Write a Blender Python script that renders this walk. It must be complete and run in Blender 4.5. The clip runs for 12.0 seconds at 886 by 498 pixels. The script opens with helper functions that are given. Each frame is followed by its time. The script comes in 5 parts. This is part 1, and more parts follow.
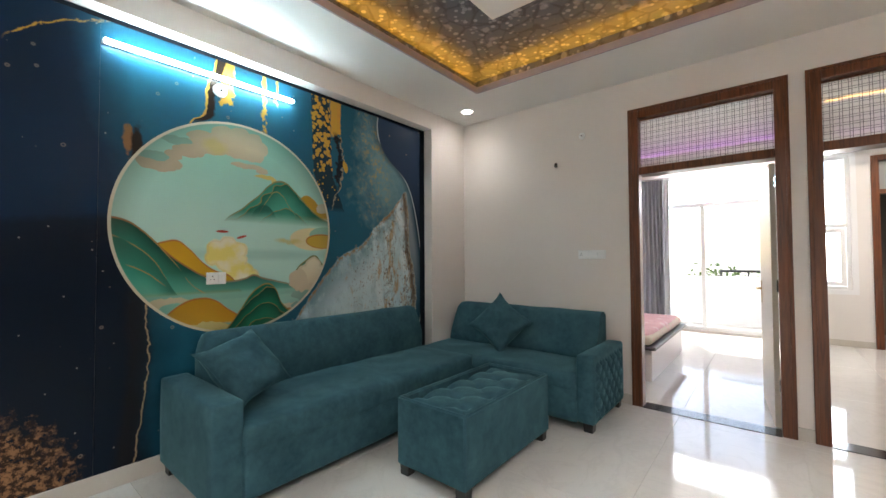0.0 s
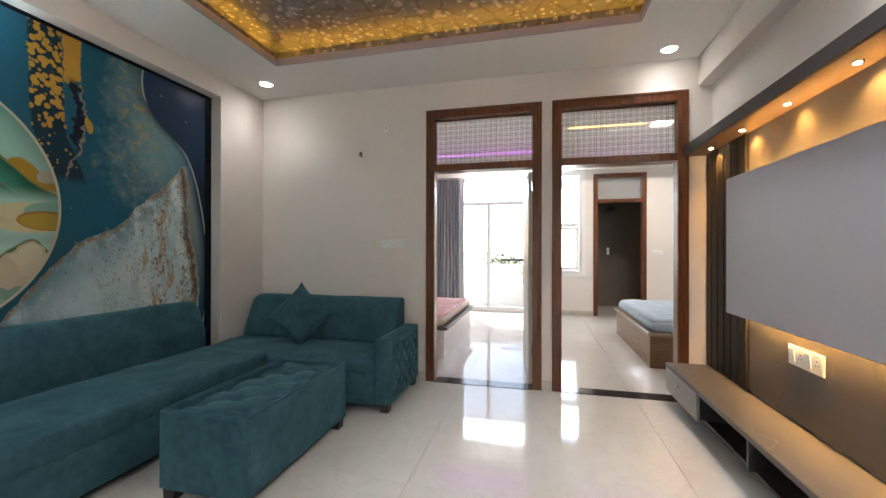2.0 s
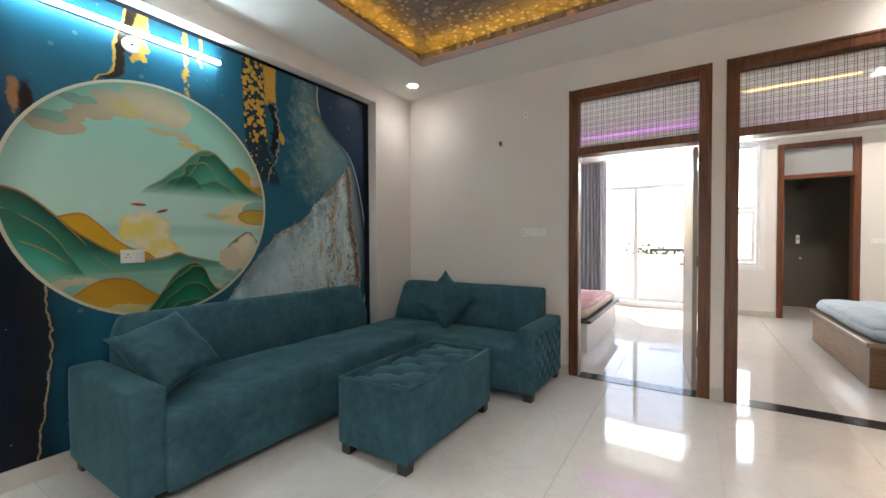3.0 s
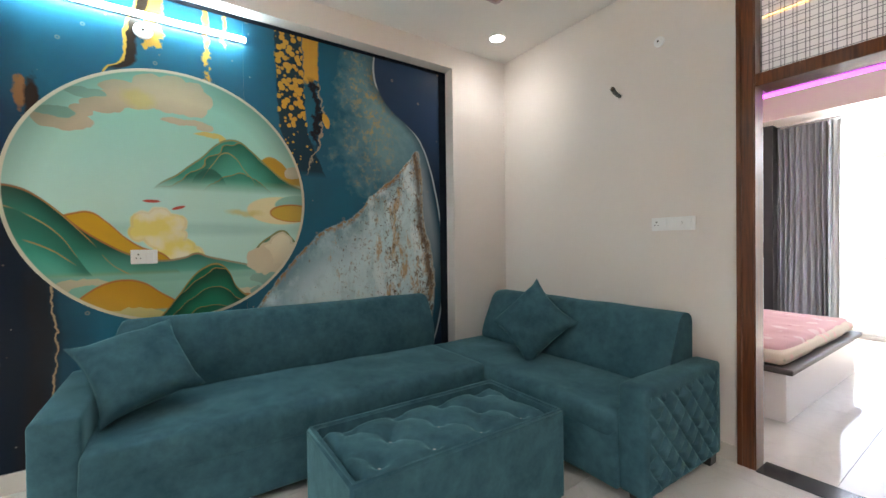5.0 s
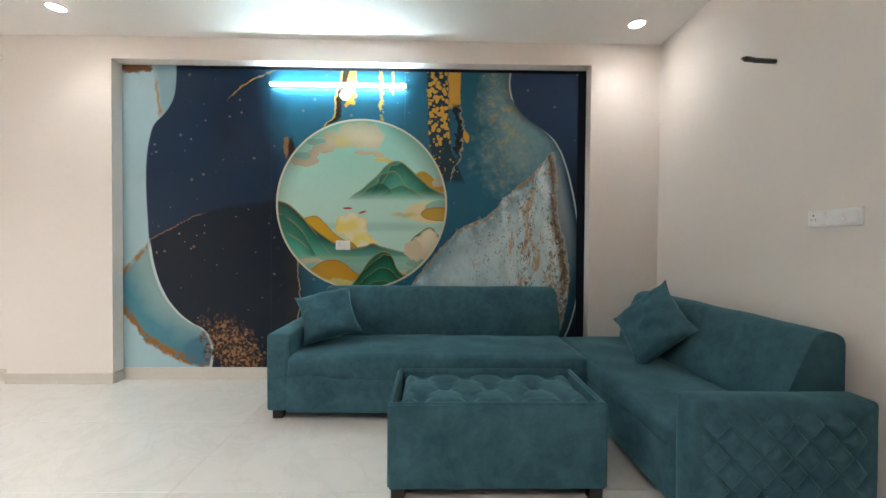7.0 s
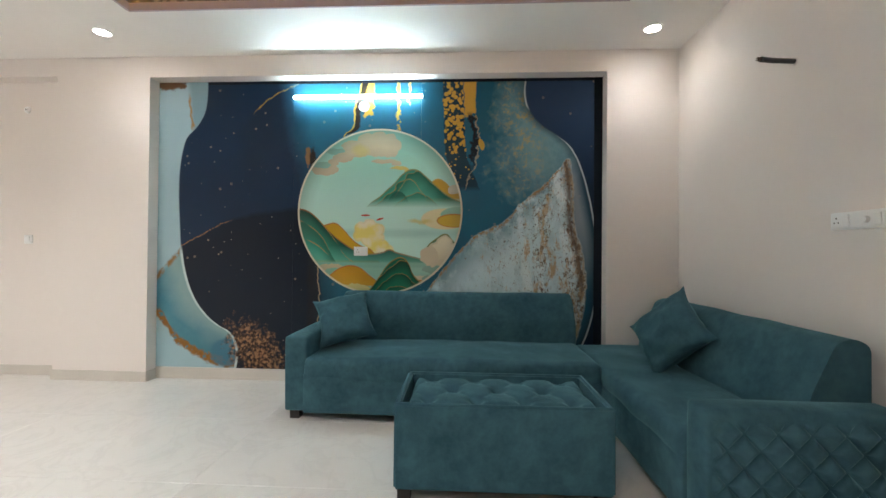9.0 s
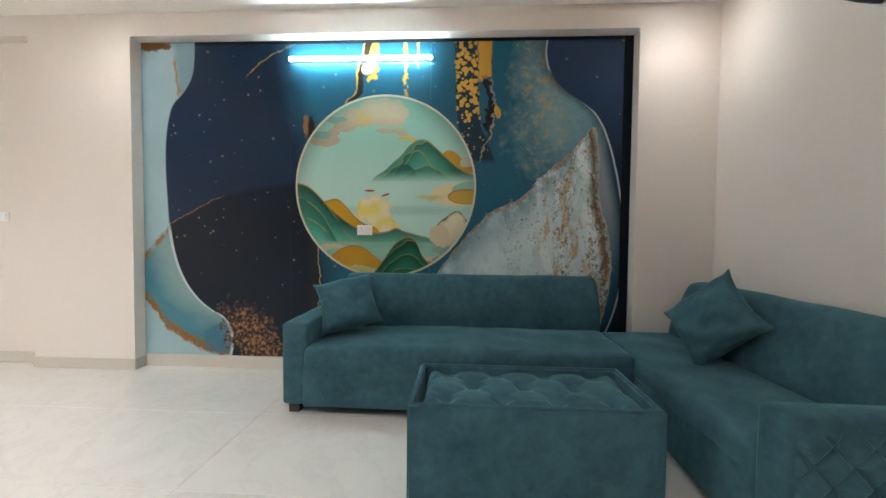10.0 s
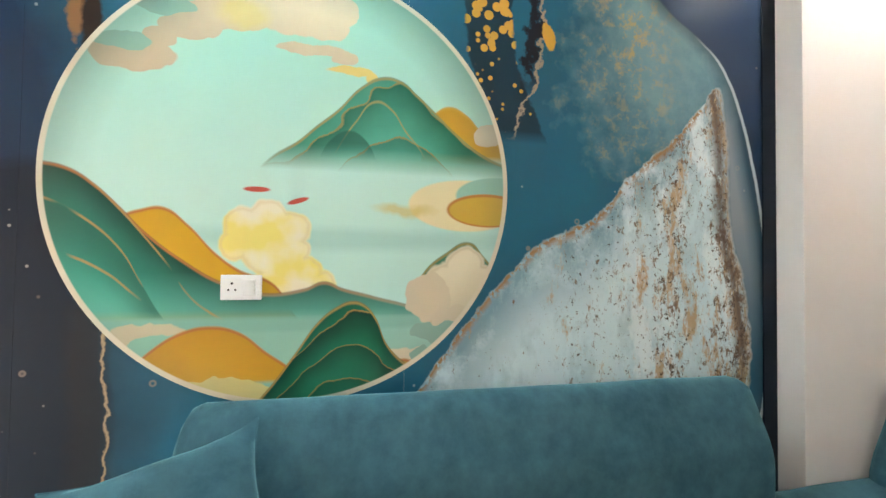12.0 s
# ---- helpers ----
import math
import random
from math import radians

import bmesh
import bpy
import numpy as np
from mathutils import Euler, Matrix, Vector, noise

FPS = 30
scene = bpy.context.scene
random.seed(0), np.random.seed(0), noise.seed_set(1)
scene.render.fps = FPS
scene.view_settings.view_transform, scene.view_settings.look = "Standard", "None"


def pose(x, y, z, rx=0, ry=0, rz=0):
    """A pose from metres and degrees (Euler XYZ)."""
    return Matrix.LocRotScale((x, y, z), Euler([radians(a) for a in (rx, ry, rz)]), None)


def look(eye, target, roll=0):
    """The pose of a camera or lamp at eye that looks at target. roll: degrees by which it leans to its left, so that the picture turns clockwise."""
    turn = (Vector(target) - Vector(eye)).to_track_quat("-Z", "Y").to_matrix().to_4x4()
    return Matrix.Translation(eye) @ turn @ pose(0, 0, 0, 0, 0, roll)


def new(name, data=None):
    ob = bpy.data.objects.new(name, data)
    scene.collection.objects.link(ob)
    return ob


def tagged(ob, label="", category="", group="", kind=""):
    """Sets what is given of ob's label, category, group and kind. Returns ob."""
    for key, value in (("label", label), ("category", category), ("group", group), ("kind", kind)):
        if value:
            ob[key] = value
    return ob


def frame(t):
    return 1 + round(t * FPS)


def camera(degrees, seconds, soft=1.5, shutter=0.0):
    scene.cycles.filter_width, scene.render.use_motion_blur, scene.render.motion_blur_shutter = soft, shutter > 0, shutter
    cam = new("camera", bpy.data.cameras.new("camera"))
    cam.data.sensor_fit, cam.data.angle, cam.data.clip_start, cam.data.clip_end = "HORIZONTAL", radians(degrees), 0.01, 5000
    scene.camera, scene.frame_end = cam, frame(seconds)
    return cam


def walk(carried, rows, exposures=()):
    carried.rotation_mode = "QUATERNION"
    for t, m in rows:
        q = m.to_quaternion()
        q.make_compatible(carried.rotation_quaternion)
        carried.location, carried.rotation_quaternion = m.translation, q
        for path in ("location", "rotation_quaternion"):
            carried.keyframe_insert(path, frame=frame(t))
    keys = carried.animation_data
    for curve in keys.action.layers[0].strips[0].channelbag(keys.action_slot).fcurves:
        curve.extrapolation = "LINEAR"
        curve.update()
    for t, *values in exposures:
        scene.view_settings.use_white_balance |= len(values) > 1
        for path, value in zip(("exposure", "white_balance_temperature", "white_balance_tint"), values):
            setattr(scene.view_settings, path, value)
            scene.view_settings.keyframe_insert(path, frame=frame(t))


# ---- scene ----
cam = camera(96.4, 12.0)
PATH = [
    (0, (0.187, 0.861, 1.376), (-1.085, 2.404, 1.43), -0.3),
    (0.5, (0.218, 0.909, 1.356), (-0.632, 2.719, 1.399), -0.1),
    (1, (0.274, 0.925, 1.354), (-0.285, 2.845, 1.377), -0.1),
    (1.5, (0.311, 0.936, 1.358), (-0.123, 2.889, 1.37), 0.0),
    (2, (0.293, 0.95, 1.357), (-0.175, 2.895, 1.361), 0.1),
    (2.5, (0.219, 0.932, 1.356), (-0.521, 2.79, 1.329), -0.1),
    (3, (0.201, 0.924, 1.343), (-0.867, 2.614, 1.3), -0.3),
    (3.2, (0.21, 0.958, 1.342), (-0.951, 2.585, 1.289), -0.4),
    (4.8, (0.104, 2.047, 1.323), (-1.494, 3.248, 1.291), -0.6),
    (5, (0.117, 2.196, 1.303), (-1.541, 3.313, 1.28), -0.7),
    (5.5, (0.19, 2.516, 1.28), (-1.635, 3.334, 1.261), -0.4),
    (6, (0.375, 2.759, 1.276), (-1.567, 3.237, 1.258), -0.0),
    (6.5, (0.613, 2.833, 1.286), (-1.376, 3.038, 1.249), 0.3),
    (7, (0.77, 2.897, 1.278), (-1.229, 2.932, 1.247), 0.4),
    (8.8, (0.82, 3.0, 1.286), (-1.176, 2.906, 1.377), 0.5),
    (9, (0.81, 2.999, 1.248), (-1.187, 2.901, 1.264), 0.5),
    (9.5, (0.757, 3.009, 1.236), (-1.238, 2.902, 1.152), 0.5),
    (10, (0.503, 2.9, 1.215), (-1.493, 2.794, 1.144), 0.6),
    (10.5, (0.125, 2.747, 1.272), (-1.873, 2.656, 1.267), 0.6),
    (11, (-0.405, 2.638, 1.285), (-2.403, 2.591, 1.348), 0.4),
    (11.5, (-0.928, 2.542, 1.332), (-2.925, 2.606, 1.417), 0.5),
    (12, (-1.437, 2.454, 1.360), (-3.40, 2.835, 1.405), 0.7),
]
walk(cam, [(t, look(eye, target, roll)) for t, eye, target, roll in PATH], [(0, 1.65), (1.5, 1.5), (2.5, 1.55), (3.2, 1.6), (5, 2.05), (6, 2.25), (6.5, 2.15), (7.2, 1.95), (9.5, 1.85), (10.5, 2.1), (11, 2.4), (11.5, 2.68), (12, 2.95)])

# ---- light ----
world = bpy.data.worlds.new("sky")
scene.world = world
world.use_nodes = True
wn = world.node_tree.nodes
sky = wn.new("ShaderNodeTexSky")
sky.sky_type, sky.sun_disc = "NISHITA", False
sky.sun_elevation, sky.sun_rotation = radians(42), radians(-27)
wn["Background"].inputs["Strength"].default_value = 0.15
world.node_tree.links.new(sky.outputs["Color"], wn["Background"].inputs["Color"])


def lamp(name, kind, m, energy, colour, **settings):
    data = bpy.data.lights.new(name, kind)
    data.energy, data.color = energy, colour
    if "size" in settings:
        data.shape, data.size, data.size_y = "RECTANGLE", settings["size"], settings["size_y"]
    if "disk" in settings:
        data.shape, data.size = "DISK", settings["disk"]
    if "angle" in settings:
        data.angle = radians(settings["angle"])
    if "spot" in settings:
        data.spot_size, data.spot_blend, data.shadow_soft_size = radians(settings["spot"]), 1.0, settings.get("soft", 0.03)
    ob = new(name, data)
    ob.matrix_world = m
    return ob


lamp("sun", "SUN", look((-5, 10, 10), (0, 0, 0)), 4.0, (1, 0.95, 0.87), angle=0.6)
# added area lamps stand in for sky: one above balcony, two at windows
lamp("daylight_one", "AREA", look((-0.6, 10.2, 3.55), (-0.6, 8.9, 0.2)), 230, (0.90, 0.95, 1.0), size=1.7, size_y=0.8)
lamp("daylight_upper", "AREA", look((-0.6, 9.76, 2.66), (-0.6, 5, 1.6)), 11, (0.92, 0.96, 1.0), size=1.5, size_y=0.42)
lamp("daylight_two", "AREA", look((0.805, 9.79, 1.75), (0.805, 5, 1.75)), 12, (0.92, 0.96, 1.0), size=0.80, size_y=1.8)

# ---- materials ----
MATS = {}


def material(name, colour, rough=0.5, metal=0.0, emit=None, strength=0.0, var=0.06, scale=4.0, bump=0.0, bump_scale=60.0, coat=0.0, spec=0.5, sheen=0.0):
    """A Principled material whose colour wanders at two scales, with fine relief."""
    if name in MATS:
        return MATS[name]
    m = bpy.data.materials.new(name)
    m.use_nodes = True
    t = m.node_tree
    b = t.nodes["Principled BSDF"]
    b.inputs["Roughness"].default_value, b.inputs["Metallic"].default_value = rough, metal
    b.inputs["Coat Weight"].default_value, b.inputs["Specular IOR Level"].default_value = coat, spec
    b.inputs["Sheen Weight"].default_value = sheen
    b.inputs["Base Color"].default_value = (*colour, 1)
    if emit:
        b.inputs["Emission Color"].default_value, b.inputs["Emission Strength"].default_value = (*emit, 1), strength
    if var:
        co = t.nodes.new("ShaderNodeTexCoord")
        big, fine = t.nodes.new("ShaderNodeTexNoise"), t.nodes.new("ShaderNodeTexNoise")
        big.inputs["Scale"].default_value, fine.inputs["Scale"].default_value = scale, scale * 14
        fine.inputs["Detail"].default_value = 6
        mix = t.nodes.new("ShaderNodeMath")
        mix.operation = "MULTIPLY_ADD"
        mix.inputs[1].default_value = 0.45
        ramp = t.nodes.new("ShaderNodeMix")
        ramp.data_type = "RGBA"
        ramp.inputs[6].default_value = (*[c * (1 - var) for c in colour], 1)
        ramp.inputs[7].default_value = (*[min(1, c * (1 + var)) for c in colour], 1)
        for n in (big, fine):
            t.links.new(co.outputs["Object"], n.inputs["Vector"])
        t.links.new(fine.outputs["Fac"], mix.inputs[0])
        half = t.nodes.new("ShaderNodeMath")
        half.operation = "MULTIPLY"
        half.inputs[1].default_value = 0.55
        t.links.new(big.outputs["Fac"], half.inputs[0])
        t.links.new(half.outputs[0], mix.inputs[2])
        t.links.new(mix.outputs[0], ramp.inputs[0])
        t.links.new(ramp.outputs[2], b.inputs["Base Color"])
        if bump:
            bn, nz = t.nodes.new("ShaderNodeBump"), t.nodes.new("ShaderNodeTexNoise")
            nz.inputs["Scale"].default_value, nz.inputs["Detail"].default_value = bump_scale, 5
            bn.inputs["Strength"].default_value, bn.inputs["Distance"].default_value = bump, 0.01
            t.links.new(co.outputs["Object"], nz.inputs["Vector"])
            t.links.new(nz.outputs["Fac"], bn.inputs["Height"])
            t.links.new(bn.outputs["Normal"], b.inputs["Normal"])
    MATS[name] = m
    return m


def wood(name, dark, light, rough=0.35, grain=(1.0, 1.0, 0.06), scale=14.0):
    if name in MATS:
        return MATS[name]
    m = material(name, light, rough, var=0, coat=0.25)
    t = m.node_tree
    b = t.nodes["Principled BSDF"]
    co, mp = t.nodes.new("ShaderNodeTexCoord"), t.nodes.new("ShaderNodeMapping")
    mp.inputs["Scale"].default_value = grain
    nz = t.nodes.new("ShaderNodeTexNoise")
    nz.inputs["Scale"].default_value, nz.inputs["Detail"].default_value, nz.inputs["Distortion"].default_value = scale * 3, 8, 1.2
    ramp = t.nodes.new("ShaderNodeValToRGB")
    ramp.color_ramp.elements[0].position, ramp.color_ramp.elements[1].position = 0.3, 0.72
    ramp.color_ramp.elements[0].color, ramp.color_ramp.elements[1].color = (*dark, 1), (*light, 1)
    bn = t.nodes.new("ShaderNodeBump")
    bn.inputs["Strength"].default_value, bn.inputs["Distance"].default_value = 0.15, 0.004
    t.links.new(co.outputs["Object"], mp.inputs["Vector"])
    t.links.new(mp.outputs["Vector"], nz.inputs["Vector"])
    t.links.new(nz.outputs["Fac"], ramp.inputs["Fac"])
    t.links.new(ramp.outputs["Color"], b.inputs["Base Color"])
    t.links.new(nz.outputs["Fac"], bn.inputs["Height"])
    t.links.new(bn.outputs["Normal"], b.inputs["Normal"])
    return m


WALL = material("cream_wall_paint", (0.78, 0.73, 0.69), 0.6, var=0.025, scale=1.5, bump=0.08, bump_scale=180)
CEIL = material("white_ceiling_paint", (0.84, 0.82, 0.785), 0.7, var=0.02, scale=1.2, bump=0.05, bump_scale=150)
SKIRT = material("skirting_tile", (0.62, 0.585, 0.53), 0.25, var=0.05, scale=3)

JOINT = material("tile_joint", (0.66, 0.645, 0.61), 0.5, var=0.05)
THRESH = material("black_granite", (0.035, 0.035, 0.04), 0.12, var=0.3, scale=30)
FRAME = wood("dark_door_wood", (0.070, 0.020, 0.007), (0.185, 0.060, 0.020), 0.3)


BLACK = material("black_plastic_foot", (0.02, 0.018, 0.017), 0.45, var=0.1)
PLASTIC = material("white_plastic", (0.86, 0.87, 0.87), 0.3, var=0.015)

DARKLAM = material("charcoal_laminate", (0.045, 0.045, 0.052), 0.35, var=0.12)
GREYLAM = material("grey_laminate", (0.30, 0.295, 0.29), 0.4, var=0.05)
SLAT = wood("dark_slat_wood", (0.010, 0.008, 0.007), (0.028, 0.021, 0.017), 0.6)
SLAT.node_tree.nodes["Principled BSDF"].inputs["Coat Weight"].default_value = 0.0
SCREEN = material("grey_film", (0.43, 0.43, 0.49), 0.35, var=0.02, scale=1)
UPVC = material("white_upvc", (0.82, 0.83, 0.84), 0.3, var=0.01)
CURTAIN = material("grey_curtain_cloth", (0.33, 0.355, 0.40), 0.85, var=0.08, scale=9, bump=0.15, bump_scale=300)
BEDWOOD = wood("bed_laminate_wood", (0.13, 0.065, 0.03), (0.26, 0.15, 0.075), 0.4, (0.08, 0.08, 1))
PANELGREY = material("lilac_grey_panel", (0.42, 0.40, 0.42), 0.35, var=0.03)
BATHTILE = material("brown_bath_tile", (0.17, 0.15, 0.125), 0.25, var=0.12, scale=3)
CHROME = material("chrome", (0.75, 0.75, 0.76), 0.12, 1.0, var=0)
BRASS = material("brass", (0.62, 0.44, 0.18), 0.25, 1.0, var=0)
TUBE = material("tube_glow", (0.9, 0.95, 1), 0.4, emit=(0.72, 0.93, 1.0), strength=28, var=0)
DOWN = material("downlight_glow", (1, 1, 1), 0.4, emit=(1.0, 0.97, 0.92), strength=14, var=0)
WARM = material("warm_spot_glow", (1, 0.9, 0.7), 0.4, emit=(1.0, 0.72, 0.36), strength=16, var=0)
AMBER = material("amber_led", (1, 0.7, 0.3), 0.4, emit=(1.0, 0.47, 0.04), strength=6.5, var=0)
PURPLE = material("purple_led", (0.8, 0.2, 1), 0.4, emit=(0.62, 0.05, 0.95), strength=1.7, var=0)




# ---- printed mural and ceiling paper ----


class Sock:
    """A number in a node tree, for writing sums as plain expressions."""

    def __init__(self, t, s):
        self.t, self.s = t, s

    def op(self, kind, *others):
        n = self.t.nodes.new("ShaderNodeMath")
        n.operation = kind
        for k, o in enumerate((self, *others)):
            if isinstance(o, Sock):
                self.t.links.new(o.s, n.inputs[k])
            else:
                n.inputs[k].default_value = o
        return Sock(self.t, n.outputs[0])

    def __add__(self, o): return self.op("ADD", o)
    def __radd__(self, o): return self.op("ADD", o)
    def __sub__(self, o): return self.op("SUBTRACT", o)
    def __rsub__(self, o): return self.op("MULTIPLY_ADD", -1.0, o)
    def __mul__(self, o): return self.op("MULTIPLY", o)
    def __rmul__(self, o): return self.op("MULTIPLY", o)
    def __truediv__(self, o): return self.op("DIVIDE", o)

    def abs(self): return self.op("ABSOLUTE")
    def top(self, o): return self.op("MAXIMUM", o)
    def low(self, o): return self.op("MINIMUM", o)

    def over(self, edge, soft, lo=0.0, hi=1.0):
        """0 below the edge, 1 above it, with a soft step."""
        d = self
        if isinstance(edge, Sock):
            d, edge = self - edge, 0.0
        n = self.t.nodes.new("ShaderNodeMapRange")
        for k, x in enumerate((edge - soft / 2, edge + soft / 2, lo, hi)):
            n.inputs[k + 1].default_value = x
        self.t.links.new(d.s, n.inputs[0])
        return Sock(self.t, n.outputs[0])

    def under(self, edge, soft):
        return self.over(edge, soft, 1.0, 0.0)

    def curve(self, x0, x1, y0, y1, *points):
        """A smooth curve through (x, y) points, over the ranges x0..x1 and y0..y1."""
        n = self.t.nodes.new("ShaderNodeFloatCurve")
        c = n.mapping.curves[0]
        pts = [((x - x0) / (x1 - x0), (y - y0) / (y1 - y0)) for x, y in points]
        c.points[0].location, c.points[1].location = pts[0], pts[-1]
        for p in pts[1:-1]:
            c.points.new(*p)
        n.mapping.update()
        self.t.links.new(self.op("MULTIPLY_ADD", 1 / (x1 - x0), -x0 / (x1 - x0)).s, n.inputs["Value"])
        return Sock(self.t, n.outputs[0]).op("MULTIPLY_ADD", y1 - y0, y0)


class Paint:
    """Layers of colour laid on one surface by masks."""

    def __init__(self, m):
        self.t = m.node_tree
        co, sp = self.t.nodes.new("ShaderNodeTexCoord"), self.t.nodes.new("ShaderNodeSeparateXYZ")
        self.co = co.outputs["Object"]
        self.t.links.new(self.co, sp.inputs[0])
        self.x, self.u, self.v = (Sock(self.t, sp.outputs[k]) for k in range(3))
        self.c = None

    def noise(self, scale, detail=4.0, rough=0.55, shift=0.0, dist=0.0, tall=1.0):
        n = self.t.nodes.new("ShaderNodeTexNoise")
        n.inputs["Scale"].default_value, n.inputs["Detail"].default_value = scale, detail
        n.inputs["Roughness"].default_value, n.inputs["Distortion"].default_value = rough, dist
        v = self.t.nodes.new("ShaderNodeVectorMath")
        v.operation = "ADD"
        v.inputs[1].default_value = (shift, shift * 1.7, shift * 0.6)
        self.t.links.new(self.co, v.inputs[0])
        out = v.outputs[0]
        if tall != 1.0:
            w = self.t.nodes.new("ShaderNodeVectorMath")
            w.operation = "MULTIPLY"
            w.inputs[1].default_value = (1, 1, 1 / tall)
            self.t.links.new(out, w.inputs[0])
            out = w.outputs[0]
        self.t.links.new(out, n.inputs["Vector"])
        return Sock(self.t, n.outputs["Fac"])

    def cells(self, scale, feature="F1", rand=1.0, out="Distance"):
        n = self.t.nodes.new("ShaderNodeTexVoronoi")
        n.feature = feature
        n.inputs["Scale"].default_value, n.inputs["Randomness"].default_value = scale, rand
        self.t.links.new(self.co, n.inputs["Vector"])
        return Sock(self.t, n.outputs[out])

    def lay(self, colour, mask=None):
        """Lays a colour, or a pair of colours with a factor between them, where the mask is 1."""
        if isinstance(colour, tuple) and isinstance(colour[0], tuple):
            colour = self.blend(colour[0], colour[1], colour[2])
        if mask is None or self.c is None:
            self.c = colour
        else:
            self.c = self.blend(self.c, colour, mask)

    def blend(self, a, b, f):
        n = self.t.nodes.new("ShaderNodeMix")
        n.data_type = "RGBA"
        for k, c in ((6, a), (7, b)):
            if isinstance(c, tuple):
                n.inputs[k].default_value = (*c, 1)
            else:
                self.t.links.new(c, n.inputs[k])
        self.t.links.new(f.s, n.inputs[0])
        return n.outputs[2]

    def done(self):
        self.t.links.new(self.c, self.t.nodes["Principled BSDF"].inputs["Base Color"])


def blob(p, q, x, y, rx, ry, soft=0.06, wob=None):
    """An oval mask round (x, y)."""
    a, b = p.op("MULTIPLY_ADD", 1 / rx, -x / rx), q.op("MULTIPLY_ADD", 1 / ry, -y / ry)
    d = a.op("MULTIPLY_ADD", a, b * b).op("SQRT")
    if wob is not None:
        d = d + wob
    return d.under(1.0, soft)


NAVY, DEEP, TEAL, GOLD = (0.004, 0.017, 0.044), (0.002, 0.006, 0.014), (0.014, 0.140, 0.215), (0.62, 0.34, 0.055)
BRONZE, SAGE = (0.26, 0.13, 0.055), (0.30, 0.45, 0.45)


def print_finish(b, m):
    b.done()
    bs = m.node_tree.nodes["Principled BSDF"]
    bs.inputs["Roughness"].default_value, bs.inputs["Specular IOR Level"].default_value = 0.30, 0.22
    return m


